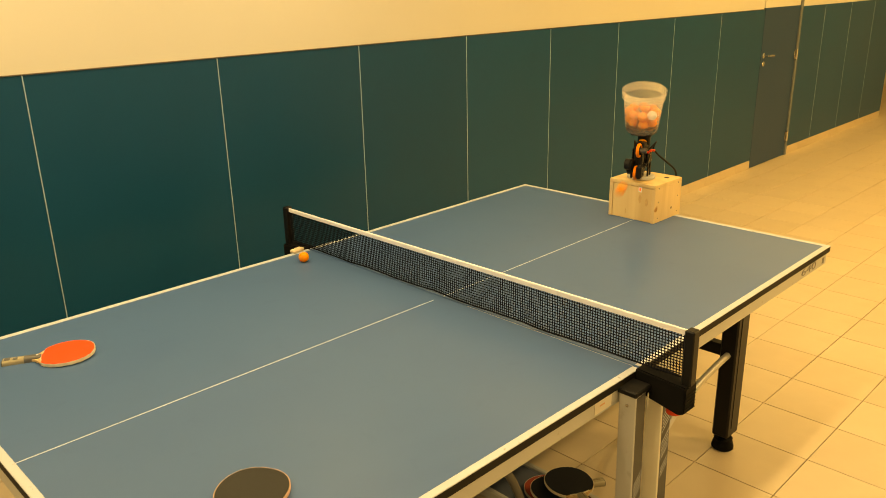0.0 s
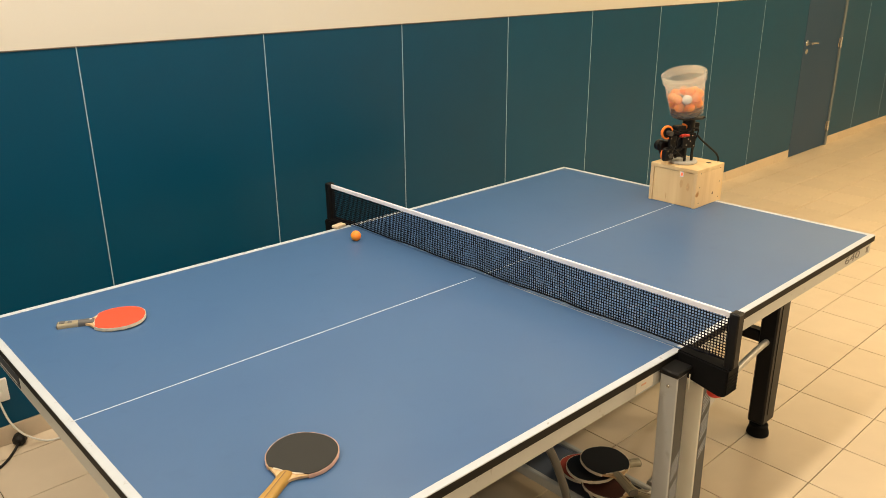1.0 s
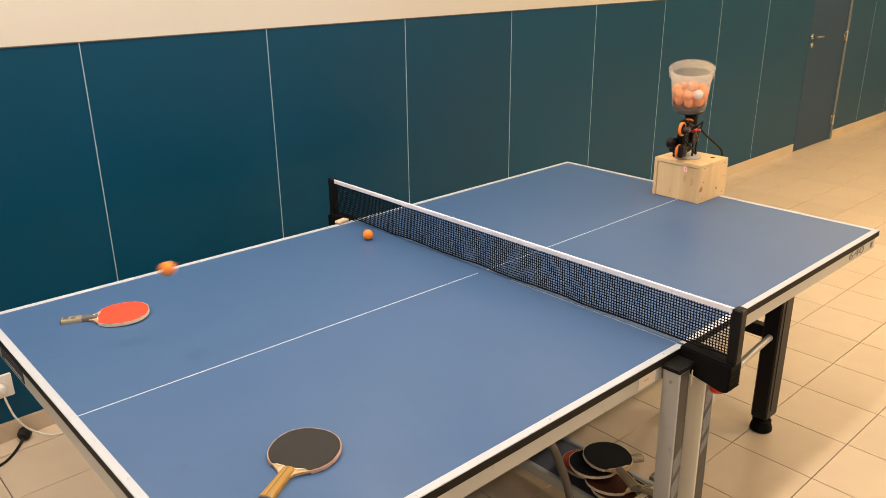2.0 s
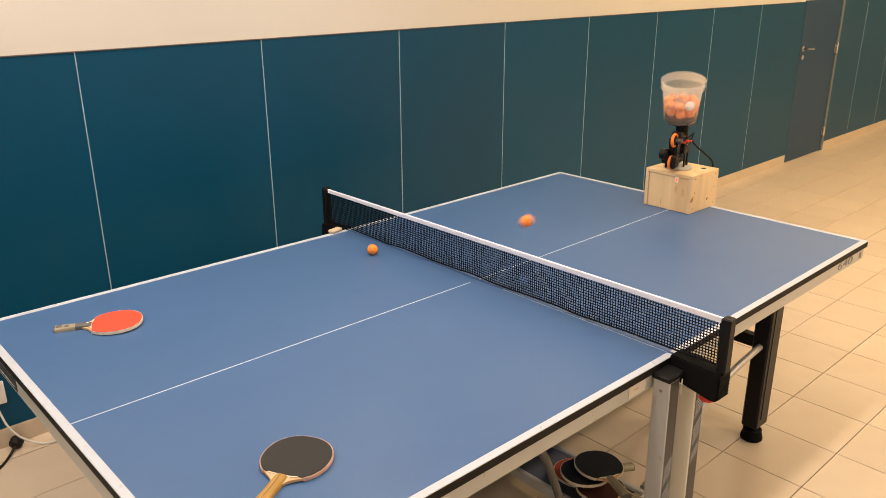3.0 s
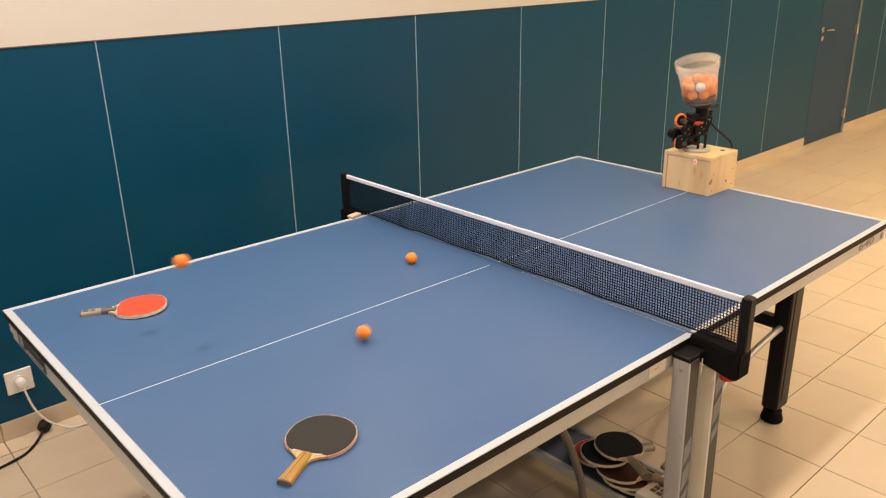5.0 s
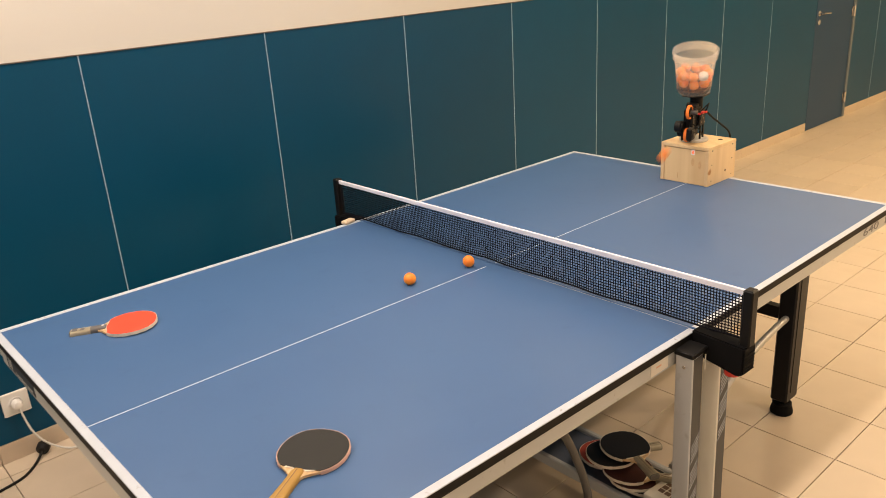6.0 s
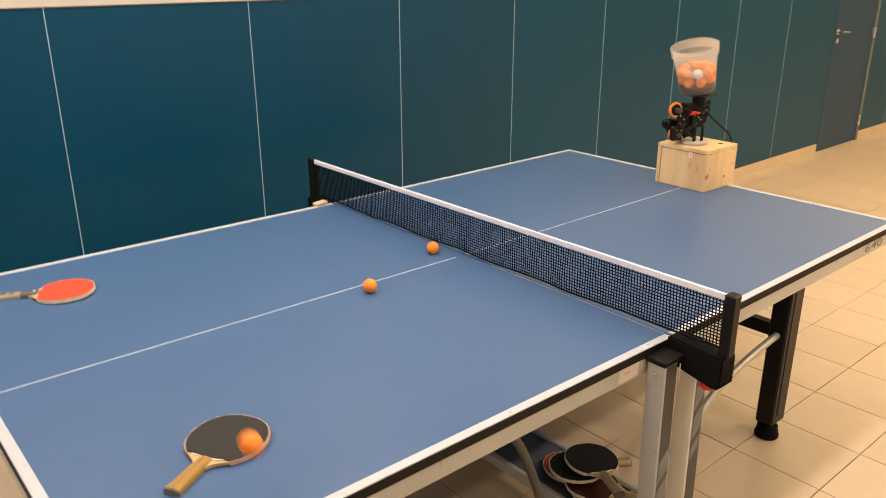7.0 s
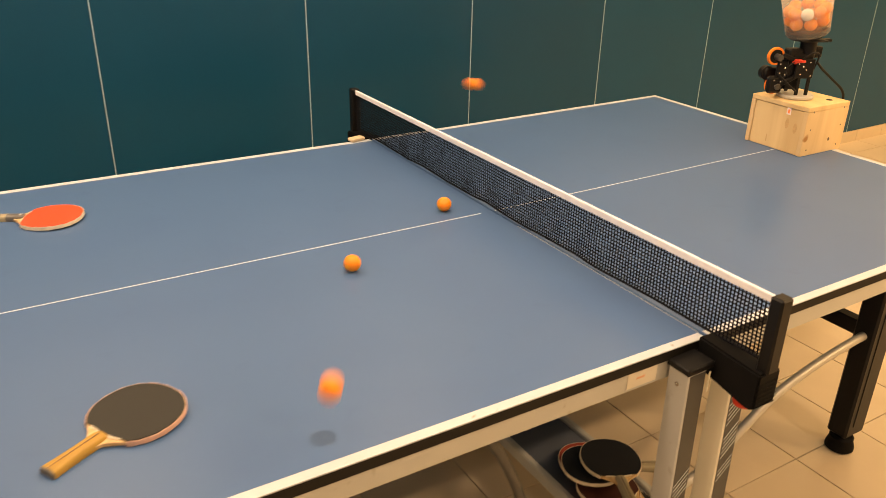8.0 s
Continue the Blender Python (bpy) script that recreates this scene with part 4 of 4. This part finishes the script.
def flight(start, launch_z, bounces, wait_z, tail=None, spin_stop=None):
    """Rows of a ball: it waits in the bucket, drops to the wheels, flies from bounce to bounce, then rolls or falls on."""
    rows = [(0.0, pose(LX, LY, LZ + wait_z))] if start > 0.2 else []
    if start > 0.2:
        rows.append((start - 0.20, pose(LX, LY, LZ + wait_z)))
        rows.append((start - 0.07, pose(LX, LY, LZ + 0.115)))
    marks = bounces
    for f in range(max(0, math.ceil(start * FPS)), round(8.0 * FPS) + 1):
        tt = f / FPS
        if tt > marks[-1][0]:
            break
        for a, b in zip(marks, marks[1:]):
            if a[0] <= tt <= b[0]:
                u = (tt - a[0]) / (b[0] - a[0])
                za = launch_z if a is marks[0] else top_z(a[1]) + R
                zb = top_z(b[1]) + R
                z = za + (zb - za) * u + 0.5 * GRAV * a[3] * (tt - a[0]) * (b[0] - tt)
                rows.append((tt, pose(a[1] + (b[1] - a[1]) * u, a[2] + (b[2] - a[2]) * u, z)))
                break
    return rows


def fall(rows, t0, p, v):
    """From t0 on the ball flies off the table, bounces on the floor and rolls out."""
    x, y, z = p
    vx, vy, vz = v
    step = 1 / 240
    tt = t0
    k = math.ceil(t0 * FPS + 0.01)
    while tt < 8.0 + step:
        while k / FPS <= tt and k <= 8 * FPS:
            rows.append((k / FPS, pose(x, y, z)))
            k += 1
        x, y, z = x + vx * step, y + vy * step, z + vz * step - GRAV * step * step / 2
        vz -= GRAV * step
        if z < R and vz < 0:
            z, vz = R, -0.72 * vz
            vx, vy = vx * 0.85, vy * 0.85
            if vz < 0.25:
                vz = 0.0
        if z <= R:
            vx, vy = vx * 0.9975, vy * 0.9975
        if x < -4.9 or x > 12.9:
            vx = -0.5 * vx
        if y < -5.1:
            vy = -0.5 * vy
        tt += step
    if rows[-1][0] < 8.0:
        rows.append((8.0, pose(x, y, z)))
    return rows


def motions():
    # head: swings between two aims before each shot
    aim = [(0.0, 196), (0.55, 195), (0.68, 184), (0.80, 163), (0.90, 158), (1.5, 158), (1.75, 170), (2.05, 189), (2.3, 191), (3.75, 190), (3.88, 182), (4.05, 164), (4.2, 160), (4.6, 160), (5.2, 159), (5.45, 166), (5.75, 188), (5.95, 192), (6.60, 191), (6.75, 182), (6.88, 165), (7.0, 159), (8.0, 157)]
    walk(head, [(t, pose(0, 0, 0, 0, 0, a)) for t, a in aim])
    # slow roller along the near half
    roll = [(0.0, -0.108, 0.644), (0.5, -0.099, 0.621), (1.0, -0.102, 0.586), (2.5, -0.103, 0.494), (3.5, -0.127, 0.392), (4.0, -0.150, 0.330), (4.5, -0.184, 0.260), (5.2, -0.236, 0.176), (6.5, -0.356, 0.009), (7.0, -0.409, -0.058), (7.5, -0.454, -0.105), (8.0, -0.501, -0.157)]
    walk(ROLLER, [(t, pose(x, y, top_z(x) + R)) for t, x, y in roll])
    # first shot: over the near corner and down to the floor
    rows = flight(-0.05, 1.005, [(-0.05, 1.133, -0.024, 1.0), (0.11, 0.484, -0.232, 0.919), (0.51, -0.543, -0.601, 0.986), (0.872, -1.131, -0.871, 1.0)], 0.3)
    walk(FIRST, fall(rows, 0.872, (-1.131, -0.864, TH + R), (-1.63, -0.73, -1.75)))
    # a shot like the fourth, in between
    d = 4.2 - 1.205
    rows = flight(4.2 - d, 1.003, [(4.2 - d, 1.13, 0.002, 1.0), (4.335 - d, 0.509, 0.057, 0.979), (4.79 - d, -0.701, 0.163, 0.958), (5.207 - d, -1.343, 0.221, 1.0)], 0.118)
    walk(SECOND, fall(rows, 5.207 - d, (-1.343, 0.221, TH + R), (-1.5, 0.13, 1.2)))
    # backspin ball that returns and comes to rest at the net
    rows = flight(2.63, 1.0, [(2.63, 1.129, -0.018, 1.0), (2.767, 0.574, -0.104, 0.902), (3.223, -0.527, -0.287, 0.977), (3.625, -1.023, -0.358, 1.016), (3.980, -1.157, -0.352, 0.962), (4.345, -1.135, -0.332, 1.022), (4.68, -0.910, -0.238, 1.0), (4.997, -0.694, -0.165, 0.991), (5.288, -0.500, -0.109, 1.0), (5.50, -0.362, -0.070, 1.0), (5.65, -0.272, -0.035, 1.0), (5.75, -0.211, -0.013, 1.0)], 0.160)
    rows += [(t, pose(x, y, top_z(x) + R)) for t, x, y in ((6.0, -0.076, 0.044), (6.1, -0.031, 0.062), (6.14, -0.010, 0.071), (6.3, -0.016, 0.084), (6.5, -0.027, 0.081), (7.0, -0.074, 0.072), (7.5, -0.102, 0.067), (8.0, -0.122, 0.063))]
    walk(THIRD, rows)
    # fourth shot: leaves over the end of the table
    rows = flight(4.2, 1.003, [(4.204, 1.130, 0.004, 1.0), (4.333, 0.523, 0.064, 0.971), (4.79, -0.697, 0.171, 0.958), (5.205, -1.341, 0.231, 1.0)], 0.224)
    walk(FOURTH, fall(rows, 5.205, (-1.341, 0.231, TH + R), (-1.5, 0.14, 1.2)))
    # fifth: backspin, bounces back past the black bat
    rows = flight(5.953, 1.0, [(5.953, 1.127, -0.003, 1.0), (6.088, 0.579, -0.117, 0.983), (6.532, -0.551, -0.487, 0.976), (6.943, -1.056, -0.652, 0.994), (7.302, -1.202, -0.718, 0.974), (7.632, -1.071, -0.719, 1.011), (7.95, -0.823, -0.688, 1.004), (8.272, -0.543, -0.628, 1.0)], 0.265)
    walk(FIFTH, rows)
    # sixth: just past the first bounce at the end
    rows = flight(7.64, 1.012, [(7.64, 1.133, -0.003, 1.002), (7.797, 0.658, 0.210, 0.985), (8.223, -0.293, 0.679, 1.0)], 0.306)
    walk(SIXTH, rows)


motions()
